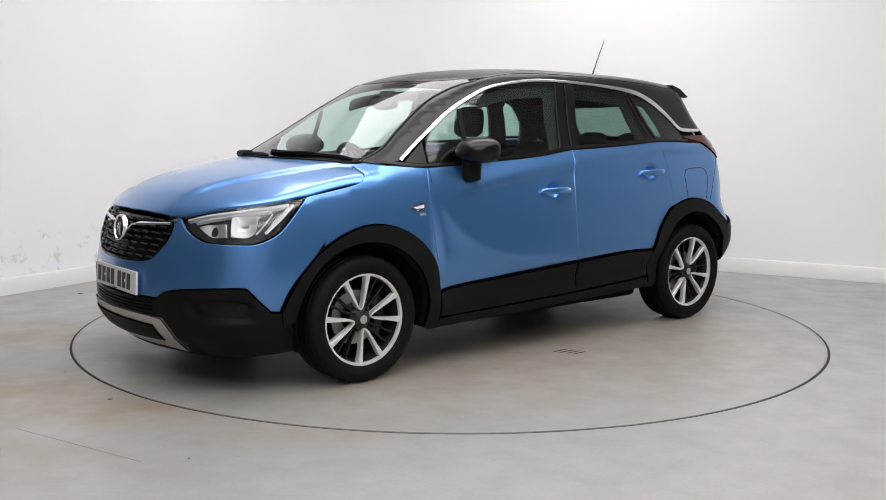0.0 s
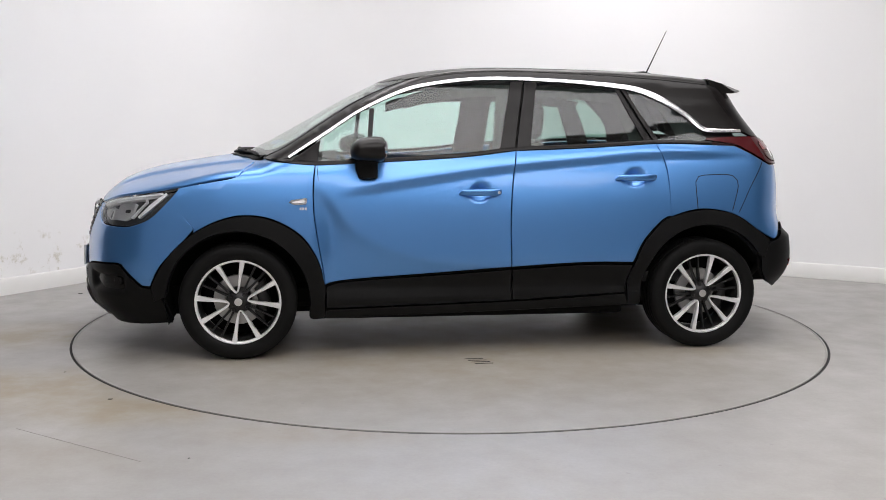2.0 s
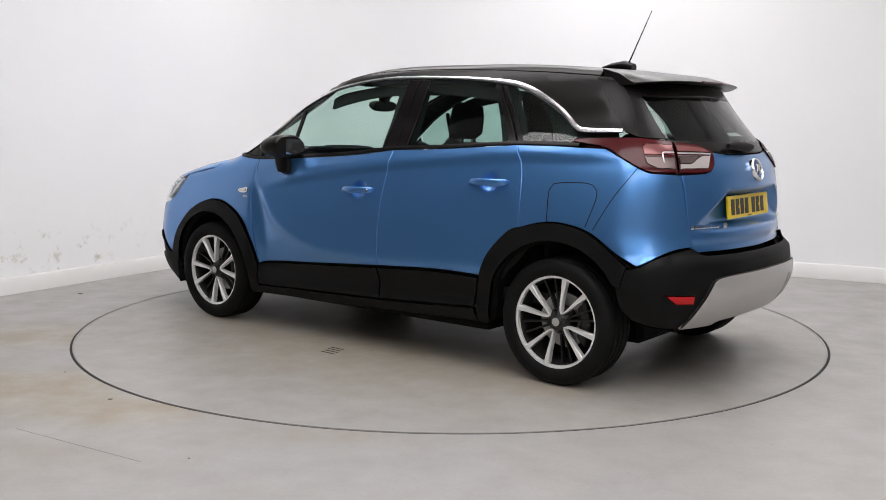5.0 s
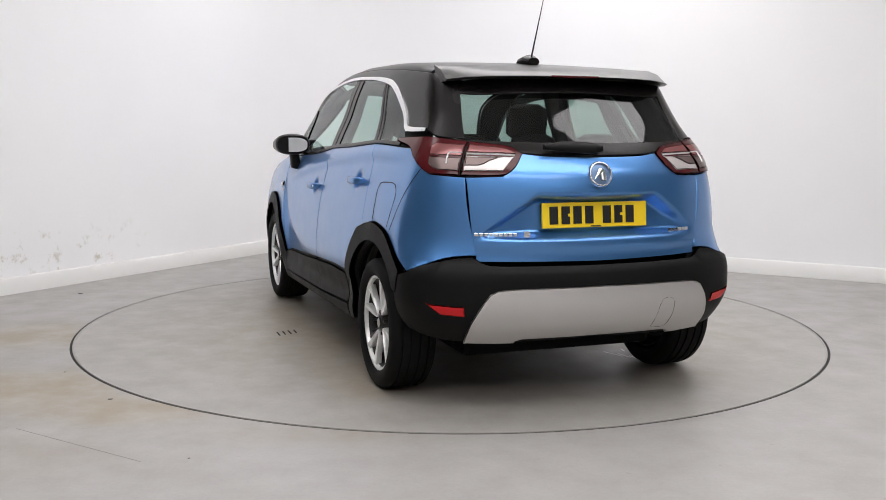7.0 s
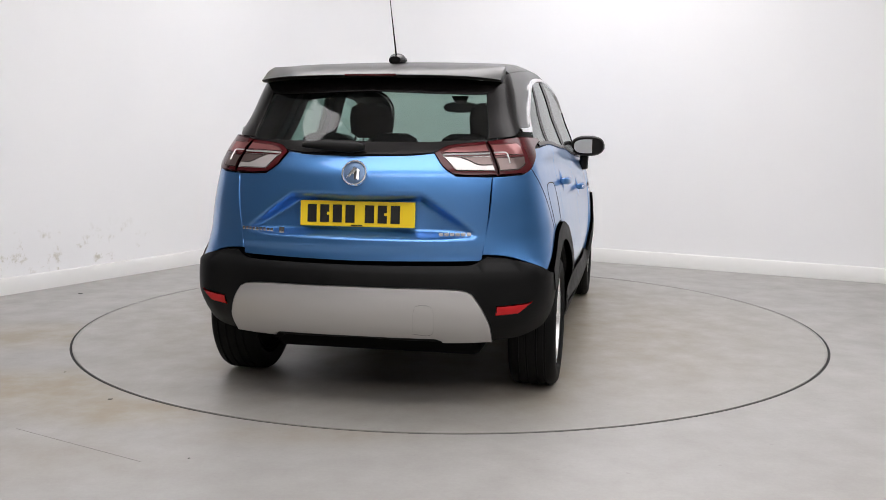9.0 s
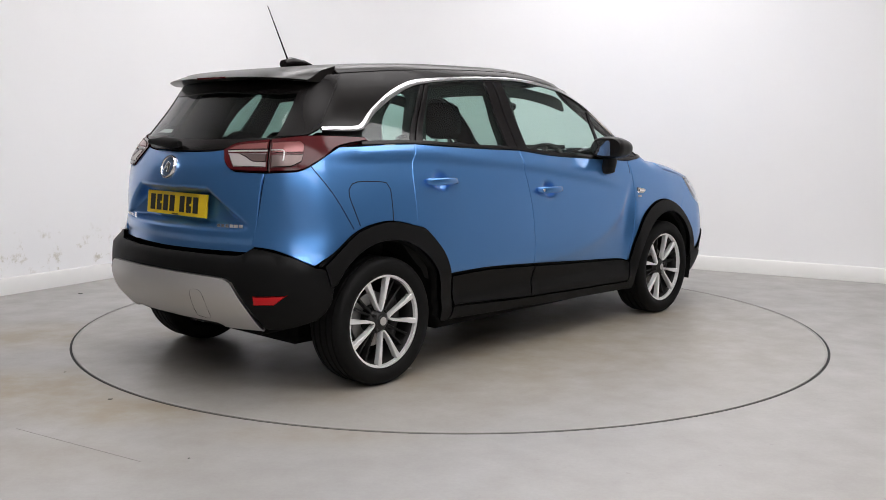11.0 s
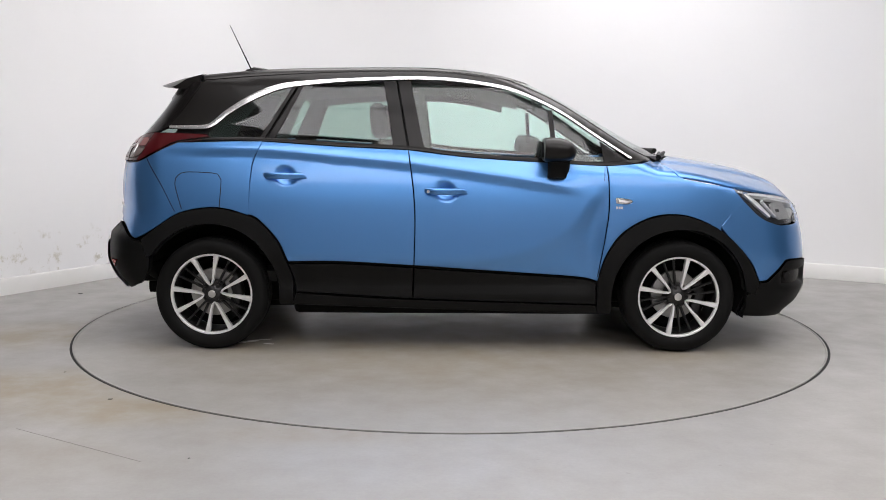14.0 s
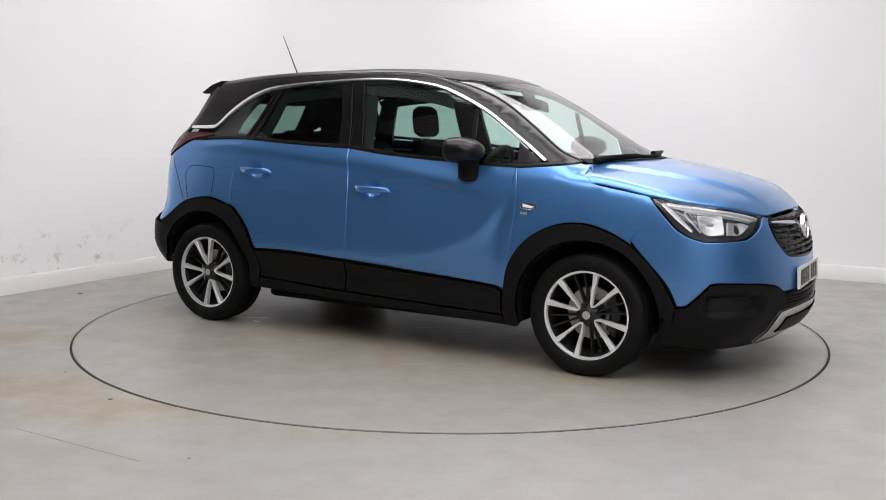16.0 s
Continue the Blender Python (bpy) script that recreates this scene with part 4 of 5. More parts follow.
def lamps():
    shape = [[(0.552, 0.823), (0.73, 0.853), (0.912, 0.878), (1.10, 0.90), (1.268, 0.921)], [(1.268, 0.921), (1.202, 0.857), (1.111, 0.766), (1.004, 0.724), (0.92, 0.720), (0.80, 0.722), (0.717, 0.732), (0.62, 0.772), (0.552, 0.823)]]
    housing = panel("headlight", "fwrap", shape, LAMP_BACK, car, off=-0.032, thick=0.012, label="clear headlight with white light guides")
    lens = panel("lens", "fwrap", shape, LENS, car, off=0.0, thick=0.028, grid=0.05, shut=0.003)
    guide = ribbon("light_guide", "fwrap", [(0.60, 0.815), (0.75, 0.845), (0.97, 0.872), (1.17, 0.893)], [0.008, 0.012, 0.013], DRL, car, off=-0.012, depth=0.02, label="white light guide")
    hook = ribbon("light_guide", "fwrap", [(1.195, 0.892), (1.12, 0.83), (1.045, 0.765)], [0.014, 0.022, 0.012], DRL, car, off=-0.010, depth=0.02, label="white light guide")
    inner = ribbon("light_guide", "fwrap", [(0.66, 0.808), (0.80, 0.835), (1.07, 0.865), (1.035, 0.80), (1.0, 0.762)], 0.007, DRL, car, off=-0.014, depth=0.015, label="white light guide")
    bowl = panel("reflector", "fwrap", [[(0.68, 0.79), (0.74, 0.812), (0.84, 0.815)], [(0.84, 0.815), (0.85, 0.75)], [(0.85, 0.75), (0.76, 0.748), (0.68, 0.79)]], REFLECTOR, car, off=-0.016, thick=0.02,
                 press=lambda uv: 0.03 * np.exp(-((uv[:, 0] - 0.77) ** 2 + (uv[:, 1] - 0.78) ** 2) / 0.0012))
    bowl2 = panel("reflector", "fwrap", [[(0.865, 0.845), (0.94, 0.852), (1.01, 0.845)], [(1.01, 0.845), (1.0, 0.77), (0.95, 0.745)], [(0.95, 0.745), (0.87, 0.75)], [(0.87, 0.75), (0.865, 0.845)]], REFLECTOR, car, off=-0.014, thick=0.02,
                  press=lambda uv: 0.028 * np.exp(-((uv[:, 0] - 0.94) ** 2 + (uv[:, 1] - 0.795) ** 2) / 0.0012))
    for i in (0, 1):
        for ob in (lens[i], guide[i], hook[i], inner[i], bowl[i], bowl2[i]):
            ob.parent = housing[i]
    # tail lights: an outer piece on the wing and an inner piece on the tailgate
    q = SEAM_AT
    o, g = q + 0.004, q - 0.004
    outer = panel("tail_light", "rwrap", [[(o, 1.040), (0.93, 1.044), (0.99, 1.062)], [(0.99, 1.062), (1.09, 1.112), (1.183, 1.153), (1.41, 1.178)], [(1.41, 1.178), (1.39, 1.196), (1.10, 1.205), (0.974, 1.204)], [(0.974, 1.204), (o, 1.187)], [(o, 1.187), (o, 1.040)]], RED_LENS, car, off=0.008, thick=0.03, label="dark red tail light")
    inlay = panel("reflector", "rwrap", [[(o + 0.006, 1.056), (0.90, 1.060)], [(0.90, 1.060), (0.955, 1.085), (0.965, 1.12)], [(0.965, 1.12), (o + 0.006, 1.115)], [(o + 0.006, 1.115), (o + 0.006, 1.056)]], SMOKE_LENS, car, off=0.0105, thick=0.006)
    rose = panel("rose_lens", "rwrap", [[(o + 0.006, 1.118), (0.965, 1.123)], [(0.965, 1.123), (0.975, 1.16), (0.95, 1.178)], [(0.95, 1.178), (o + 0.006, 1.170)], [(o + 0.006, 1.170), (o + 0.006, 1.118)]], ROSE_LENS, car, off=0.0105, thick=0.006)
    bar = ribbon("light_guide", "rwrap", [(o + 0.008, 1.134), (o + 0.04, 1.135), (0.855, 1.135), (0.863, 1.129), (0.862, 1.11), (0.858, 1.088)], 0.008, DRL, car, off=0.015, depth=0.006, gap=0.012, label="white light guide")
    gate = panel("tail_light", "rwrap", [[(0.466, 1.135), (0.56, 1.168), (g, 1.186)], [(g, 1.186), (g, 1.040)], [(g, 1.040), (0.63, 1.038), (0.549, 1.043)], [(0.549, 1.043), (0.50, 1.075), (0.466, 1.135)]], RED_LENS, car, off=0.008, thick=0.03, label="dark red tail light")
    inlay2 = panel("rose_lens", "rwrap", [[(0.505, 1.136), (0.58, 1.158), (g - 0.008, 1.171)], [(g - 0.008, 1.171), (g - 0.008, 1.134)], [(g - 0.008, 1.134), (0.505, 1.128)], [(0.505, 1.128), (0.505, 1.136)]], ROSE_LENS, car, off=0.0105, thick=0.006)
    clear = panel("clear_lens", "rwrap", [[(0.508, 1.120), (g - 0.008, 1.124)], [(g - 0.008, 1.124), (g - 0.008, 1.056)], [(g - 0.008, 1.056), (0.567, 1.056)], [(0.567, 1.056), (0.508, 1.120)]], PALE_LENS, car, off=0.0105, thick=0.006, label="pale reversing light")
    dark = panel("reflector", "rwrap", [[(0.575, 1.117), (g - 0.010, 1.119)], [(g - 0.010, 1.119), (g - 0.010, 1.078)], [(g - 0.010, 1.078), (0.69, 1.078), (0.645, 1.096)], [(0.645, 1.096), (0.575, 1.117)]], SMOKE_LENS, car, off=0.013, thick=0.005)
    bar2 = ribbon("light_guide", "rwrap", [(0.512, 1.125), (0.60, 1.128), (g - 0.008, 1.131)], 0.009, DRL, car, off=0.015, depth=0.006, label="white light guide")
    for i in (0, 1):
        inlay[i].parent = rose[i].parent = bar[i].parent = outer[i]
        inlay2[i].parent = bar2[i].parent = clear[i].parent = dark[i].parent = gate[i]
    panel("side_repeater", "side", [[(1.03, 0.845), (1.02, 0.856), (0.94, 0.868)], [(0.94, 0.868), (0.935, 0.862), (0.94, 0.835)], [(0.94, 0.835), (1.0, 0.832), (1.03, 0.845)]], CHROME, car, off=0.005, thick=0.01, label="chrome framed side repeater", gap=0.01, shut=0.0, edge=0.0012, grid=0.02)
    panel("repeater_lens", "side", [[(1.02, 0.847), (0.948, 0.861)], [(0.948, 0.861), (0.95, 0.841)], [(0.95, 0.841), (1.0, 0.838)], [(1.0, 0.838), (1.02, 0.847)]], DRL, car, off=0.0075, thick=0.006, gap=0.01, shut=0.0, edge=0.0012, grid=0.02)
    for x in (0.975, 0.962, 0.948):
        ribbon("wing_badge", "side", [(x, 0.812), (x - 0.010, 0.812)], 0.014, SILVER, car, off=0.002, depth=0.003, gap=0.005)
    panel("fog_lamp_bezel", "fwrap", [[(0.69, 0.425), (0.79, 0.468), (0.94, 0.470)], [(0.94, 0.470), (0.965, 0.42), (0.95, 0.378)], [(0.95, 0.378), (0.80, 0.368)], [(0.80, 0.368), (0.69, 0.425)]], PIANO, car, off=-0.012, thick=0.01, gap=0.015)
    panel("fog_lamp", "fwrap", [arch_ring(0.925, 0.425, 0.028, 0, 358, 14) + [(0.953, 0.425)]], PIANO, car, off=0.0, thick=0.01, grid=0.03, gap=0.01)
    panel("fog_lamp_bowl", "fwrap", [arch_ring(0.925, 0.425, 0.026, 0, 358, 14) + [(0.951, 0.425)]], PIANO, car, off=-0.006, thick=0.01, grid=0.03, gap=0.01)


def nose_and_tail():
    grille, = panel("grille", "front", halved([[(0.0, 0.829), (0.2, 0.829), (0.365, 0.817)], [(0.365, 0.817), (0.402, 0.79), (0.391, 0.702), (0.325, 0.632)], [(0.325, 0.632), (0.2, 0.612), (0.0, 0.606)]]), PIANO, car, off=-0.028, thick=0.02, mirror=False)
    for i in range(7):
        z = 0.635 + i * 0.028
        w = 0.30 + 0.085 * step(0.62, 0.72, z)
        ribbon("grille_bar", "front", [(-w, z), (-w / 2, z - 0.004), (0.0, z - 0.005), (w / 2, z - 0.004), (w, z)], 0.012, PIANO, grille, off=0.0, depth=0.03, mirror=False, gap=0.03, bulge=0.0)
        for u in np.arange(-w + 0.04 * (i % 2), w, 0.085):
            ribbon("grille_tooth", "front", [(u, z + 0.001), (u + 0.05, z - 0.003)], [0.006, 0.010], DARK_ALLOY, grille, off=0.006, depth=0.012, mirror=False, gap=0.03)
    ribbon("grille_wing", "front", [(0.075, 0.742), (0.10, 0.765), (0.15, 0.775), (0.40, 0.790)], [0.004, 0.02, 0.016, 0.012], CHROME, grille, off=0.012, depth=0.02, label="chrome grille wing")
    ribbon("grille_surround", "front", [(0.365, 0.818), (0.404, 0.79), (0.392, 0.702), (0.325, 0.631), (0.2, 0.610), (0.0, 0.604), (-0.2, 0.610), (-0.325, 0.631), (-0.392, 0.702), (-0.404, 0.79), (-0.365, 0.818)], 0.012, PIANO, grille, off=0.002, mirror=False)
    for i in range(4):
        z = 0.385 + i * 0.016
        ribbon("lower_grille_bar", "fwrap", [(-0.41, z + 0.004), (-0.2, z), (0.0, z), (0.2, z), (0.41, z + 0.004)], 0.007, PIANO, car, off=0.018, depth=0.012, mirror=False, gap=0.04)

    def round_badge(at_point, way, r, label):
        m = Matrix.Translation(at_point) @ Vector(way).to_track_quat("Z", "Y").to_matrix().to_4x4()
        badge = solid("badge", lathe([(0.001, 0.004), (r * 0.55, 0.006), (r * 0.80, 0.003), (r * 0.82, 0.006), (r * 0.90, 0.009), (r, 0.005), (r, -0.01)], 40, "z"), DARK_ALLOY if way[0] > 0 else BADGE_BLUE, car, label)
        ring = solid("badge_ring", lathe([(r * 0.82, 0.006), (r * 0.86, 0.012), (r * 0.95, 0.012), (r * 1.01, 0.006), (r * 1.01, -0.008)], 40, "z"), CHROME, badge)
        wing = solid("badge_emblem", blob([((-r * 0.5, -r * 0.35, 0.008), (0.004, 0.002, 0), (0, 0, 0.002), 1), ((-0.1 * r, 0.1 * r, 0.010), (r * 0.12, -r * 0.10, 0), (0, 0, 0.005), 1), ((r * 0.15, 0.35 * r, 0.010), (r * 0.25, -r * 0.1, 0), (0, 0, 0.005), 1), ((r * 0.2, -0.5 * r, 0.008), (r * 0.2, 0, 0), (0, 0, 0.003), 1)], 12), CHROME, badge)
        badge.matrix_basis = m
    round_badge((float(nose_x(0, 0.745)) + 0.008, 0, 0.745), (1, 0, 0.12), 0.066, "round chrome badge")
    round_badge((float(tail_x(0, 1.047)) - 0.006, 0, 1.047), (-1, 0, 0.35), 0.058, "round chrome badge")

    def plate(at_point, turn, mat, label, sign):
        ob = part("number_plate", box((0, 0, 0), (0.012, 0.52, 0.112), bevel=0.003), mat, car, label)
        ob.matrix_basis = Matrix.Translation(at_point) @ turn
        for i in range(7):
            y = (-0.205 + i * 0.058 + (0.03 if i > 3 else 0)) * sign
            part("character_bar", box((0.0075 * sign, y, 0), (0.002, 0.042, 0.078), bevel=0.0008), INK, ob)
        part("maker_bar", box((0.0075 * sign, 0, -0.05), (0.002, 0.05, 0.005)), INK, ob)
        for u in (-0.13, 0.13):
            part("plate_screw", box((0.008 * sign, u, 0.0), (0.003, 0.012, 0.012), bevel=0.001), YELLOW if mat is YELLOW else WHITE_PLATE, ob)
    plate((2.207, 0, 0.502), pose(0, 0, 0, 0, -3, 0), WHITE_PLATE, "white front number plate", 1)
    plate((-1.912, 0, 0.868), pose(0, 0, 0, 0, 6, 0), YELLOW, "yellow rear number plate", -1)
    # plain bars for the lettering of the tailgate
    for i in range(9):
        ribbon("name_bar", "rear", [(0.553 - i * 0.0195, 0.790), (0.539 - i * 0.0195, 0.790)], 0.014, CHROME, car, off=0.006, depth=0.004, mirror=False, gap=0.01)
    ribbon("name_bar", "rear", [(0.352, 0.792), (0.326, 0.792)], 0.026, CHROME, car, off=0.006, depth=0.004, mirror=False, gap=0.01)
    for i in range(6):
        ribbon("name_bar", "rear", [(-0.368 - i * 0.023, 0.790), (-0.386 - i * 0.023, 0.790)], 0.015, CHROME if i < 3 else SILVER, car, off=0.004, depth=0.004, mirror=False, gap=0.01)
    # rear wiper
    solid("rear_wiper", blob([((-1.90, 0.25, 1.165), (0.012, 0, 0), (0, 0, 0.012), 0.8), ((-1.895, 0.15, 1.168), (0.02, 0, 0.01), (0, 0, 0.02), 0.8), ((-1.90, 0.03, 1.160), (0.022, 0, 0.01), (0, 0, 0.024), 0.8), ((-1.905, -0.03, 1.158), (0.014, 0, 0), (0, 0, 0.014), 0.8)], 14), PLASTIC, car, "black rear wiper")
    # windscreen wipers
    for y0, y1, x0 in ((-0.58, 0.02, 1.225), (0.02, 0.58, 1.335)):
        ys = np.linspace(y0, y1, 14)
        xs = x0 + (0.14 if y0 < -0.1 else -0.14) * (ys - y0) / (y1 - y0)
        pts = [(x, y, float(top_z(x, y)) + 0.012) for x, y in zip(xs, ys)]
        wiper = solid("windscreen_wiper", tube(pts, [0.008] + [0.011] * 12 + [0.006], 6), PLASTIC, car)
        pts = [(x + 0.03 * math.sin(i * 0.24), y, float(top_z(x, y)) + 0.024) for i, (x, y) in enumerate(zip(xs, ys))][:9]
        solid("wiper_arm", tube(pts, [0.016, 0.015, 0.013, 0.012, 0.011, 0.010, 0.009, 0.008, 0.006], 6), PLASTIC, wiper)
    panel("scuttle", "top", halved_top([[(1.39, 0.0), (1.35, 0.24), (1.25, 0.516), (1.20, 0.61)], [(1.20, 0.61), (1.15, 0.60)], [(1.15, 0.60), (1.20, 0.5), (1.31, 0.24), (1.35, 0.0)]]), PLASTIC, car, off=0.004, thick=0.03, mirror=False)
    # aerial
    base = solid("aerial", blob([((-1.06, 0, 1.578), (0, 0.012, 0), (0, 0, 0.004), 1), ((-1.12, 0, 1.584), (0, 0.032, 0), (0, 0, 0.016), 0.9), ((-1.20, 0, 1.585), (0, 0.04, 0), (0, 0, 0.026), 0.9), ((-1.25, 0, 1.574), (0, 0.03, 0), (0, 0, 0.02), 0.9)], 18), PIANO, car, "black roof aerial")
    solid("aerial_rod", tube([(-1.21, 0, 1.585), (-1.225, 0, 1.61), (-1.345, 0, 1.865)], [0.007, 0.0045, 0.002], 8), PIANO, base)


def mirrors_and_handles():
    for s in (1, -1):
        cap = solid("door_mirror", blob([((0.708, s * 0.872, 1.118), (0, 0.02, 0), (0, 0, 0.012), 1.0), ((0.702, s * 0.872, 1.119), (0, 0.055, 0), (0, 0, 0.030), 0.95), ((0.688, s * 0.872, 1.121), (0, 0.085, 0), (0, 0, 0.044), 0.9), ((0.66, s * 0.870, 1.124), (0, 0.106, 0), (0, 0, 0.057), 0.86), ((0.62, s * 0.868, 1.127), (0, 0.106, 0), (0, 0, 0.065), 0.82),
                    ((0.57, s * 0.866, 1.128), (0, 0.110, 0), (0, 0, 0.068), 0.8), ((0.54, s * 0.865, 1.128), (0, 0.109, 0), (0, 0, 0.065), 0.78), ((0.53, s * 0.865, 1.128), (0, 0.102, 0), (0, 0, 0.058), 0.78)], 32), BLACK_PAINT, car, "gloss black door mirror")
        solid("mirror_glass", blob([((0.528, s * 0.865, 1.126), (s * 0.022, 0.086, 0), (0, 0, 0.046), 0.75), ((0.522, s * 0.865, 1.126), (s * 0.022, 0.086, 0), (0, 0, 0.046), 0.75)], 28), MIRROR, cap, "mirror glass")
        solid("mirror_foot", blob([((0.62, s * 0.845, 1.075), (0.062, 0, 0), (0, 0.028, 0), 0.8), ((0.618, s * 0.838, 1.02), (0.060, 0, 0), (0, 0.030, 0), 0.8), ((0.61, s * 0.832, 0.975), (0.052, 0, 0), (0, 0.035, 0), 0.8), ((0.61, s * 0.815, 0.965), (0.035, 0, 0), (0, 0.02, 0), 0.8)], 20), PLASTIC, cap)
        for x, z in ((0.0, 0.896), (-0.887, 0.975)):
            y0 = s * (float(side_y(x, z)))
            rake = 0.02
            pts = [(x + 0.118, -0.010, 0.006), (x + 0.10, 0.0, 0.016), (x + 0.06, 0.0, 0.034), (x, 0.0, 0.040), (x - 0.06, 0.0, 0.036), (x - 0.105, 0.002, 0.022), (x - 0.118, 0.004, 0.006)]
            hh = [0.006, 0.013, 0.017, 0.018, 0.018, 0.017, 0.010]
            handle = solid("door_handle", blob([((px, y0 + s * py, z + pz), (0, s * 0.010, 0), (0, 0, h), 0.7) for (px, pz, py), h in zip(pts, hh)], 14), BLUE, car, "blue painted door handle")
            if x > -0.5:
                lock = solid("door_lock", lathe([(0.001, 0.003), (0.008, 0.003), (0.009, 0.0)], 16, "y"), CHROME, handle)
                lock.matrix_basis = Matrix.Translation((x - 0.098, y0 + s * 0.040, z + 0.001)) @ Matrix.Diagonal((1, s, 1, 1))


SPOKE_DARK = material("black_alloy", (0.010, 0.010, 0.010), 0.4, 0.2)


def build_wheel(at_point, side, phase, turn=0.0):
    """A wheel with a tyre and a four-twin-spoke machined alloy rim; its outer face looks along +y before it is turned."""
    wheel = tagged(new("wheel"), "black tyre on a machined four twin-spoke alloy wheel")
    wheel.parent = car
    R, half = 0.314, 0.106
    prof = [(0.228, 0.095), (0.238, 0.104), (0.262, 0.112), (0.288, 0.109), (0.303, 0.099), (0.310, 0.086)]
    for g in (0.062, 0.022, -0.022, -0.062):
        prof += [(R - 0.001, g + 0.006), (R - 0.009, g + 0.004), (R - 0.009, g - 0.004), (R - 0.001, g - 0.006)]
    prof += [(0.310, -0.086), (0.303, -0.099), (0.288, -0.109), (0.262, -0.112), (0.230, -0.100)]
    tyre = solid("tyre", lathe(prof, 96), RUBBER, wheel, angle=35)
    verts, faces = [], []
    for i in range(72):
        for y0, y1 in ((0.070, 0.100), (-0.070, -0.100)):
            a = 2 * math.pi * i / 72
            for da, rr, yy in ((-0.016, R - 0.0005, y0), (0.016, R - 0.0005, y0), (0.026, R - 0.014, y1), (-0.006, R - 0.014, y1), (-0.016, R - 0.012, y0), (0.016, R - 0.012, y0)):
                verts.append((rr * math.cos(a + da), yy, rr * math.sin(a + da)))
            b = len(verts) - 6
            faces += [(b, b + 1, b + 2, b + 3), (b, b + 3, b + 4), (b + 1, b + 5, b + 2)]
    tagged(solid("tread_block", (verts, faces), RUBBER, tyre), kind="stuff")
    rim = solid("rim", lathe([(0.214, -0.10), (0.206, 0.03), (0.212, 0.072), (0.220, 0.082)], 72), DARK_ALLOY, wheel)
    solid("rim_lip", lathe([(0.214, 0.074), (0.217, 0.090), (0.224, 0.094), (0.2315, 0.092), (0.234, 0.084), (0.230, 0.07)], 72), ALLOY, rim, "machined bright rim lip")
    solid("hub", lathe([(0.001, 0.078), (0.03, 0.078), (0.042, 0.072), (0.056, 0.058), (0.066, 0.045), (0.068, -0.02)], 40), DARK_ALLOY, rim)
    solid("centre_cap", lathe([(0.014, 0.083), (0.022, 0.084), (0.029, 0.081), (0.031, 0.076)], 28), SPOKE_DARK, rim)
    solid("cap_emblem", lathe([(0.001, 0.085), (0.015, 0.0865), (0.021, 0.085), (0.021, 0.08)], 24), SILVER, rim, "silver centre emblem")
    solid("brake_disc", lathe([(0.05, -0.02), (0.07, -0.012), (0.075, 0.0), (0.135, 0.002), (0.138, -0.018), (0.05, -0.03)], 40), DISC_STEEL, wheel)
    solid("brake_caliper", blob([((-0.11, 0.0, -0.09), (0.03, 0, 0.03), (0, 0.035, 0), 0.7), ((-0.135, 0.0, 0.0), (0.035, 0, 0), (0, 0.04, 0), 0.7), ((-0.11, 0.0, 0.09), (0.03, 0, -0.03), (0, 0.035, 0), 0.7)], 12), DARK_ALLOY, wheel)
    solid("wheel_back", lathe([(0.001, -0.06), (0.19, -0.06), (0.21, -0.09)], 32), SHELL, wheel)

    def spoke(points, widths, top, depth, name, mat, parent):
        """A bar in the wheel's face along plane points (radius, angle in degrees)."""
        pl = [Vector((r * math.cos(radians(a)), r * math.sin(radians(a)))) for r, a in points]
        vs, fs = [], []
        for i, p in enumerate(pl):
            d = (pl[min(i + 1, len(pl) - 1)] - pl[max(i - 1, 0)]).normalized()
            nrm = Vector((-d.y, d.x))
            w, t = widths[i], top[i]
            for u, yy in ((-w * 0.5, t - depth), (-w * 0.5, t - 0.003), (-w * 0.4, t), (w * 0.4, t), (w * 0.5, t - 0.003), (w * 0.5, t - depth)):
                q = p + nrm * u
                vs.append((q.x, yy, q.y))
        k = 6
        for i in range(len(pl) - 1):
            for j in range(k):
                a, b = i * k + j, i * k + (j + 1) % k
                fs.append((a, b, b + k, a + k))
        fs += [tuple(range(k)), tuple(range((len(pl) - 1) * k, len(pl) * k))]
        return solid(name, (vs, fs), mat, parent, angle=30)
    for i in range(4):
        c = phase + 90 * i
        arms = [(0.219, c - 17.5), (0.16, c - 16.5), (0.11, c - 15.5), (0.078, c - 13.5), (0.058, c - 9), (0.050, c), (0.058, c + 9), (0.078, c + 13.5), (0.11, c + 15.5), (0.16, c + 16.5), (0.219, c + 17.5)]
        wd = [0.029, 0.020, 0.015, 0.012, 0.010, 0.009, 0.010, 0.012, 0.015, 0.020, 0.029]
        tp = [0.091, 0.088, 0.084, 0.080, 0.078, 0.077, 0.078, 0.080, 0.084, 0.088, 0.091]
        spoke(arms, wd, tp, 0.03, "twin_spoke", ALLOY, rim)
        for a in (c + 45 - 8, c + 45 + 8):
            spoke([(0.06, a), (0.14, a), (0.215, a)], [0.012, 0.010, 0.012], [0.050, 0.052, 0.060], 0.03, "thin_spoke", SPOKE_DARK, rim)
        bolt = solid("wheel_bolt", lathe([(0.001, 0.076), (0.007, 0.076), (0.009, 0.072), (0.009, 0.055)], 10), DARK_ALLOY, rim)
        bolt.location = (0.052 * math.cos(radians(c + 45)), 0, 0.052 * math.sin(radians(c + 45)))
    wheel.matrix_basis = Matrix.Translation(at_point) @ pose(0, 0, 0, 0, 0, (0 if side > 0 else 180) + turn)
    return wheel


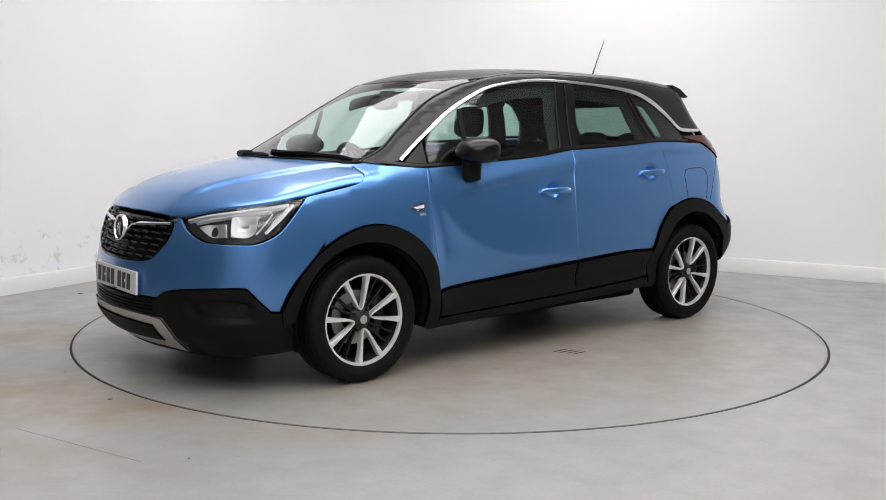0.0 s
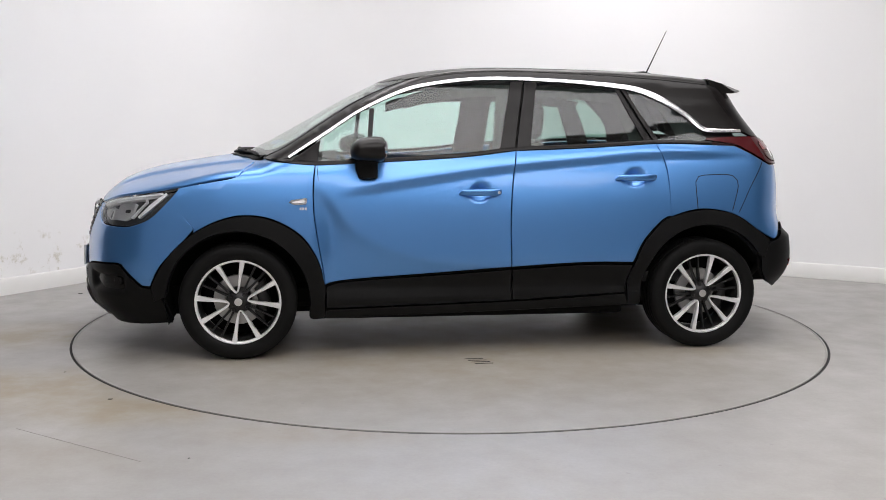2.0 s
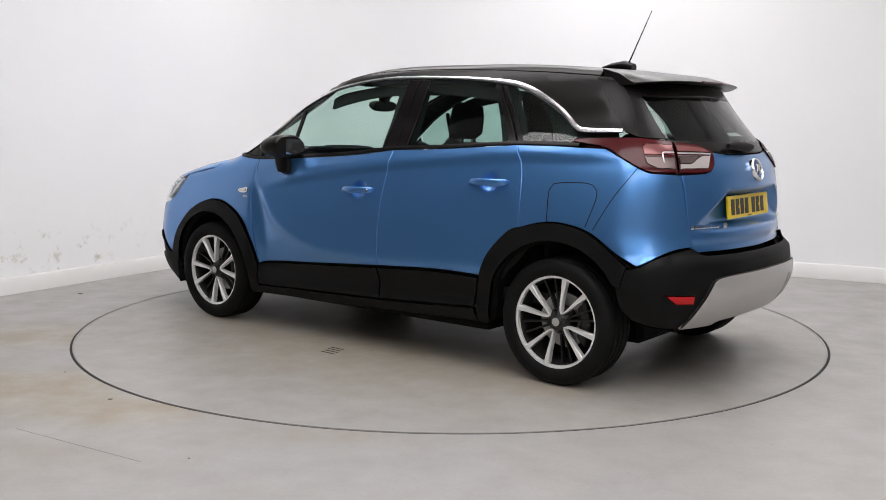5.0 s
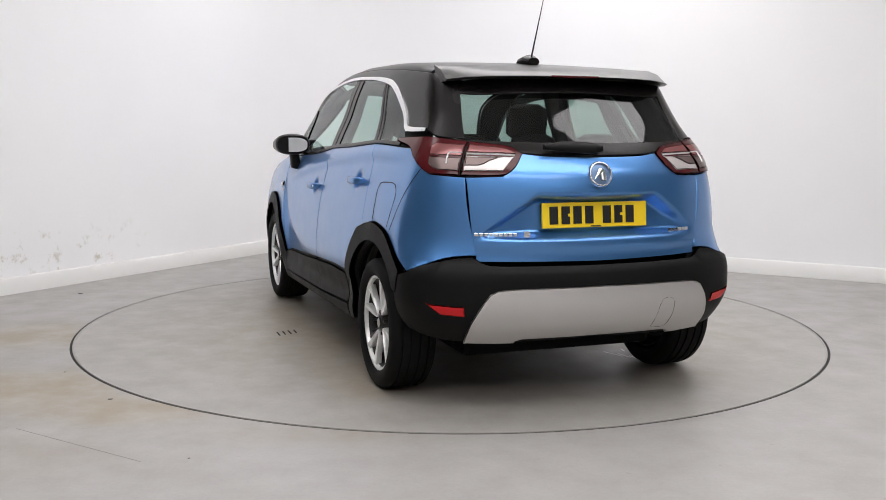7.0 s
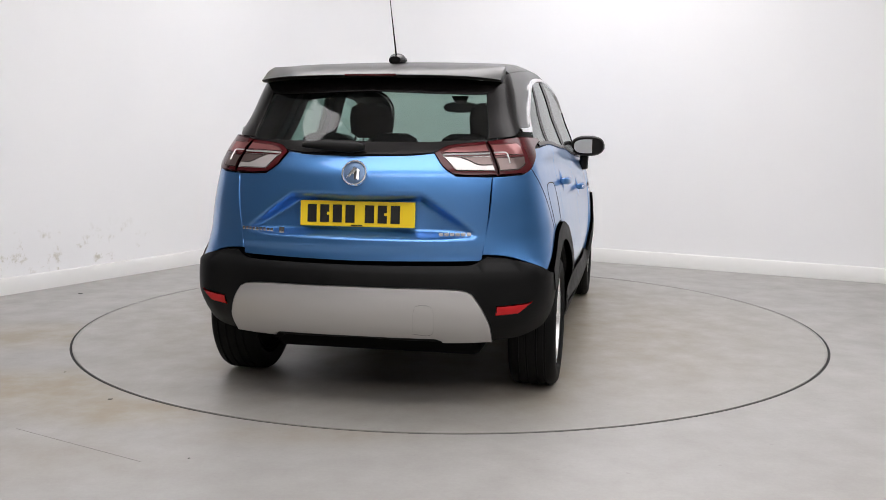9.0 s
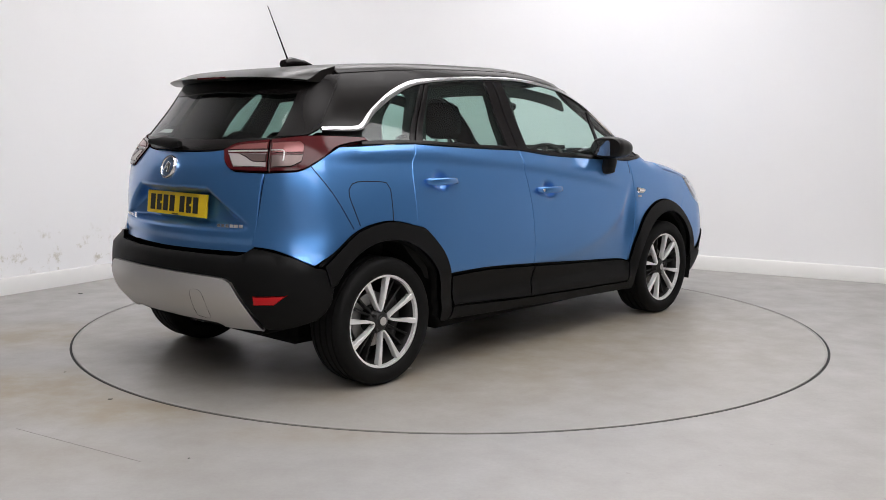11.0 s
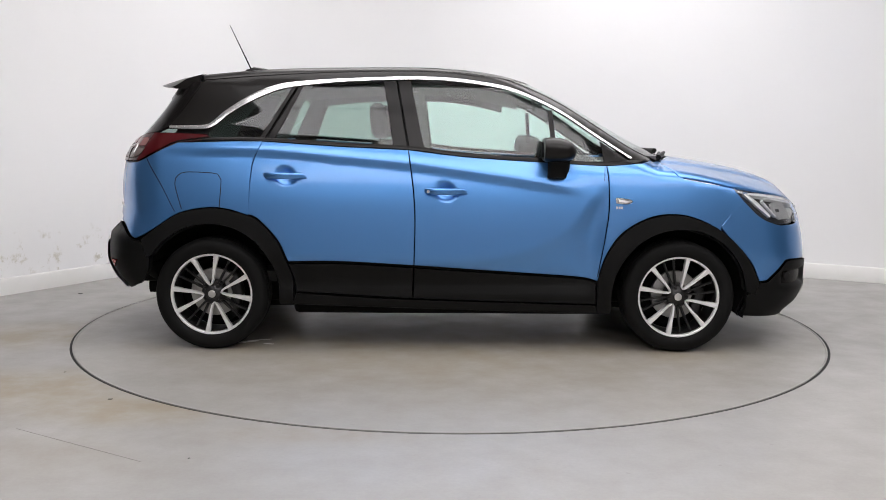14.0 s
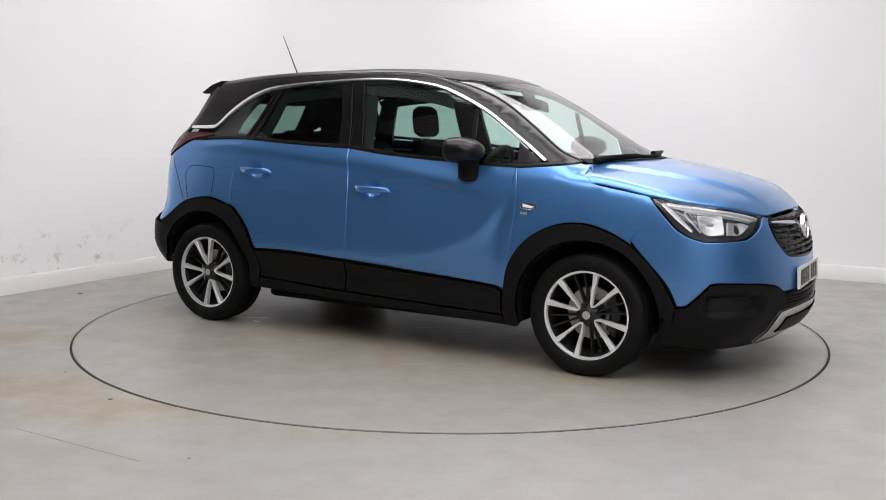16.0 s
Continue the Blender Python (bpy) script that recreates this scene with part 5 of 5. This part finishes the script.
def cabin():
    def seat(x, y, rear=False):
        w = 0.26 if not rear else 0.62
        ob = solid("seat", blob([((x + 0.26, y, 0.52), (0, w, 0), (0, 0, 0.05), 0.6), ((x + 0.22, y, 0.58), (0, w, 0), (0, 0, 0.09), 0.6), ((x - 0.18, y, 0.55), (0, w, 0), (0, 0, 0.09), 0.6), ((x - 0.24, y, 0.54), (0, w * 0.9, 0), (0, 0, 0.06), 0.6)], 20), CLOTH, car, "dark cloth seat")
        lean = 0.2 if not rear else 0.16
        st = [(0.58, 0.9), (0.7, 1.0), (0.9, 0.97), (1.05, 0.88), (1.13, 0.72), (1.16, 0.5)]
        solid("backrest", blob([((x - 0.22 - lean * (z - 0.55) / 0.6 * 1.0, y, z), (0, w * k, 0), (0.065, 0, 0), 0.6) for z, k in st], 20), CLOTH, ob)
        for hy in ((y,) if not rear else (y - 0.36, y, y + 0.36)):
            xh = x - 0.22 - lean * 1.12
            zt = 1.30 if not rear else 1.13
            head = solid("headrest", blob([((xh + 0.01, hy, zt - 0.12), (0, 0.085, 0), (0.03, 0, 0), 0.7), ((xh + 0.005, hy, zt - 0.09), (0, 0.125, 0), (0.05, 0, 0), 0.65), ((xh - 0.005, hy, zt), (0, 0.13, 0), (0.05, 0, 0), 0.65), ((xh - 0.01, hy, zt + 0.06), (0, 0.115, 0), (0.045, 0, 0), 0.65), ((xh - 0.01, hy, zt + 0.085), (0, 0.07, 0), (0.02, 0, 0), 0.7)], 20), CLOTH, ob)
            for o in (-0.05, 0.05):
                solid("headrest_post", tube([(xh, hy + o, zt - 0.22), (xh, hy + o, zt - 0.10)], 0.007, 8), DISC_STEEL, head)
    seat(0.05, 0.36)
    seat(0.05, -0.36)
    seat(-0.85, 0.0, True)
    dash = solid("dashboard", blob([((1.28, 0, 0.98), (0, 0.66, 0), (0, 0, 0.05), 0.4), ((1.05, 0, 0.97), (0, 0.70, 0), (0, 0, 0.085), 0.4), ((0.85, 0, 0.96), (0, 0.70, 0), (0, 0, 0.09), 0.4), ((0.72, 0, 0.85), (0, 0.68, 0), (0, 0, 0.16), 0.4), ((0.68, 0, 0.75), (0, 0.66, 0), (0, 0, 0.14), 0.4)], 28), CABIN_PLASTIC, car)
    solid("instrument_hood", blob([((0.86, -0.37, 1.05), (0, 0.15, 0), (0, 0, 0.03), 0.8), ((0.74, -0.37, 1.045), (0, 0.17, 0), (0, 0, 0.05), 0.8)], 18), CABIN_PLASTIC, dash)
    part("screen", box((0.72, 0.0, 1.0), (0.03, 0.24, 0.14), bevel=0.01), PIANO, dash)
    wheel = solid("steering_wheel", ([(0, 0, 0)], []), CABIN_PLASTIC, car)
    ring, tilt = [], pose(0.52, -0.37, 0.97, 0, -66, 0)
    ring = [tilt @ Vector((0.18 * math.cos(a), 0.185 * math.sin(a), 0)) for a in np.linspace(0, 2 * math.pi, 37)]
    solid("wheel_rim", tube(ring, 0.016, 10, False), CABIN_PLASTIC, wheel)
    for a in (0, 180, 270):
        p = tilt @ Vector((0.17 * math.sin(radians(a + 90)) * -1, 0.17 * math.cos(radians(a + 90)), 0))
        solid("wheel_spoke", tube([tilt @ Vector((0, 0, 0.0)), p], 0.018, 8), CABIN_PLASTIC, wheel)
    solid("wheel_boss", blob([(tilt @ Vector((0, 0, -0.03)), (0, 0.06, 0), (0.03, 0, 0.06), 0.7), (tilt @ Vector((0, 0, 0.02)), (0, 0.07, 0), (0.03, 0, 0.06), 0.7)], 16), CABIN_PLASTIC, wheel)
    mirror = solid("rear_view_mirror", blob([((0.60, 0.0, 1.385), (0, 0.11, 0), (0, 0, 0.03), 0.7), ((0.575, 0.0, 1.38), (0, 0.12, 0), (0, 0, 0.036), 0.7), ((0.555, 0.0, 1.38), (0, 0.11, 0), (0, 0, 0.03), 0.7)], 20), CABIN_PLASTIC, car)
    solid("mirror_stem", blob([((0.58, 0.0, 1.39), (0, 0.03, 0), (0.02, 0, 0), 0.8), ((0.55, 0.0, 1.455), (0, 0.06, 0), (0.03, 0, 0), 0.8)], 14), CABIN_PLASTIC, mirror)
    panel("headlining", "top", halved_top([[(0.42, 0.0), (0.40, 0.27), (0.28, 0.46)], [(0.28, 0.46), (-0.3, 0.52), (-1.3, 0.45)], [(-1.3, 0.45), (-1.36, 0.0)]]), LINING, car, off=-0.035, thick=0.01, grid=0.08, mirror=False, gap=0.05)
    panel("door_trim", "side", [[(0.95, 1.02), (0.5, 1.035), (0.0, 1.06), (-0.5, 1.10), (-1.3, 1.13)], [(-1.3, 1.13), (-1.2, 0.8), (-0.9, 0.4)], [(-0.9, 0.4), (0.8, 0.34)], [(0.8, 0.34), (0.95, 1.02)]], CABIN_PLASTIC, car, off=-0.07, thick=0.03, grid=0.08, gap=0.05)
    panel("pillar_trim", "side", [[(-0.13, 1.50), (-0.33, 1.50)], [(-0.33, 1.50), (-0.30, 1.10)], [(-0.30, 1.10), (-0.08, 1.10)], [(-0.08, 1.10), (-0.13, 1.50)]], CABIN_PLASTIC, car, off=-0.03, thick=0.03)
    panel("rear_pillar_trim", "side", [[(-0.97, 1.47), (-1.36, 1.47)], [(-1.36, 1.47), (-1.55, 1.20)], [(-1.55, 1.20), (-1.20, 1.16)], [(-1.20, 1.16), (-1.14, 1.30), (-0.97, 1.47)]], CABIN_PLASTIC, car, off=-0.03, thick=0.03)
    panel("door_pillar_trim", "side", [[(-0.76, 1.50), (-0.90, 1.48)], [(-0.90, 1.48), (-1.08, 1.13)], [(-1.08, 1.13), (-0.92, 1.13)], [(-0.92, 1.13), (-0.76, 1.50)]], CABIN_PLASTIC, car, off=-0.03, thick=0.03)
    panel("cant_rail_trim", "side", [[(0.40, 1.425), (0.35, 1.45), (0.19, 1.48), (-0.12, 1.51), (-0.6, 1.495), (-0.95, 1.45)], [(-0.95, 1.45), (-0.93, 1.39)],
          [(-0.93, 1.39), (-0.6, 1.425), (-0.3, 1.44), (0.0, 1.435), (0.22, 1.405), (0.40, 1.36)], [(0.40, 1.36), (0.40, 1.425)]], CABIN_PLASTIC, car, off=-0.045, thick=0.02)
    part("parcel_shelf", box((-1.50, 0, 1.08), (0.55, 1.15, 0.03), bevel=0.008), CABIN_PLASTIC, car)
    part("cabin_floor", box((-0.3, 0, 0.40), (2.2, 1.45, 0.06)), CABIN_PLASTIC, car)


lamps()
nose_and_tail()
mirrors_and_handles()
build_wheel((1.305, 0.752, 0.312), 1, 79.0)
build_wheel((-1.305, 0.738, 0.312), 1, 30.0)
build_wheel((1.305, -0.752, 0.312), -1, 30.0)
build_wheel((-1.305, -0.738, 0.312), -1, 80.0)
cabin()


def hang_on_doors():
    """What belongs to a door moves with it."""
    doors = {}
    for ob in car.children:
        kind = ob.name.split(".")[0]
        if kind in ("front_door", "rear_door"):
            doors[kind, ob.data.vertices[0].co.y > 0] = ob
    fits = {"front_door": ("front_door_glass", "front_quarter_glass", "front_door_cladding", "front_pillar_cover", "mirror_sail", "quarter_bar"),
            "rear_door": ("rear_door_glass", "rear_door_cladding", "rear_pillar_cover", "door_pillar_bar")}
    for ob in list(car.children):
        kind = ob.name.split(".")[0]
        for door, names in fits.items():
            if kind in names:
                ob.parent = doors[door, ob.data.vertices[0].co.y > 0]
        if kind == "door_handle":
            p = ob.data.vertices[0].co
            door = doors["front_door" if p.x > -0.5 else "rear_door", p.y > 0]
            for o in (ob, *ob.children):
                o.parent = door


hang_on_doors()


# ---- what moves: the turntable and the car on it ----
def heading(t):
    """The film runs at 25 pictures a second."""
    return TURN_START + TURN_RATE * math.floor(t * 25 + 1e-6) / 25


def motions():
    steps = [0.5 * i for i in range(33)]
    walk(TABLE, [(t, pose(0, 0, 0, 0, 0, heading(t))) for t in steps])
    walk(car, [(t, pose(0, 0, 0, 0, 0, heading(t)) @ pose(*CAR_OFF, 0)) for t in steps])


motions()
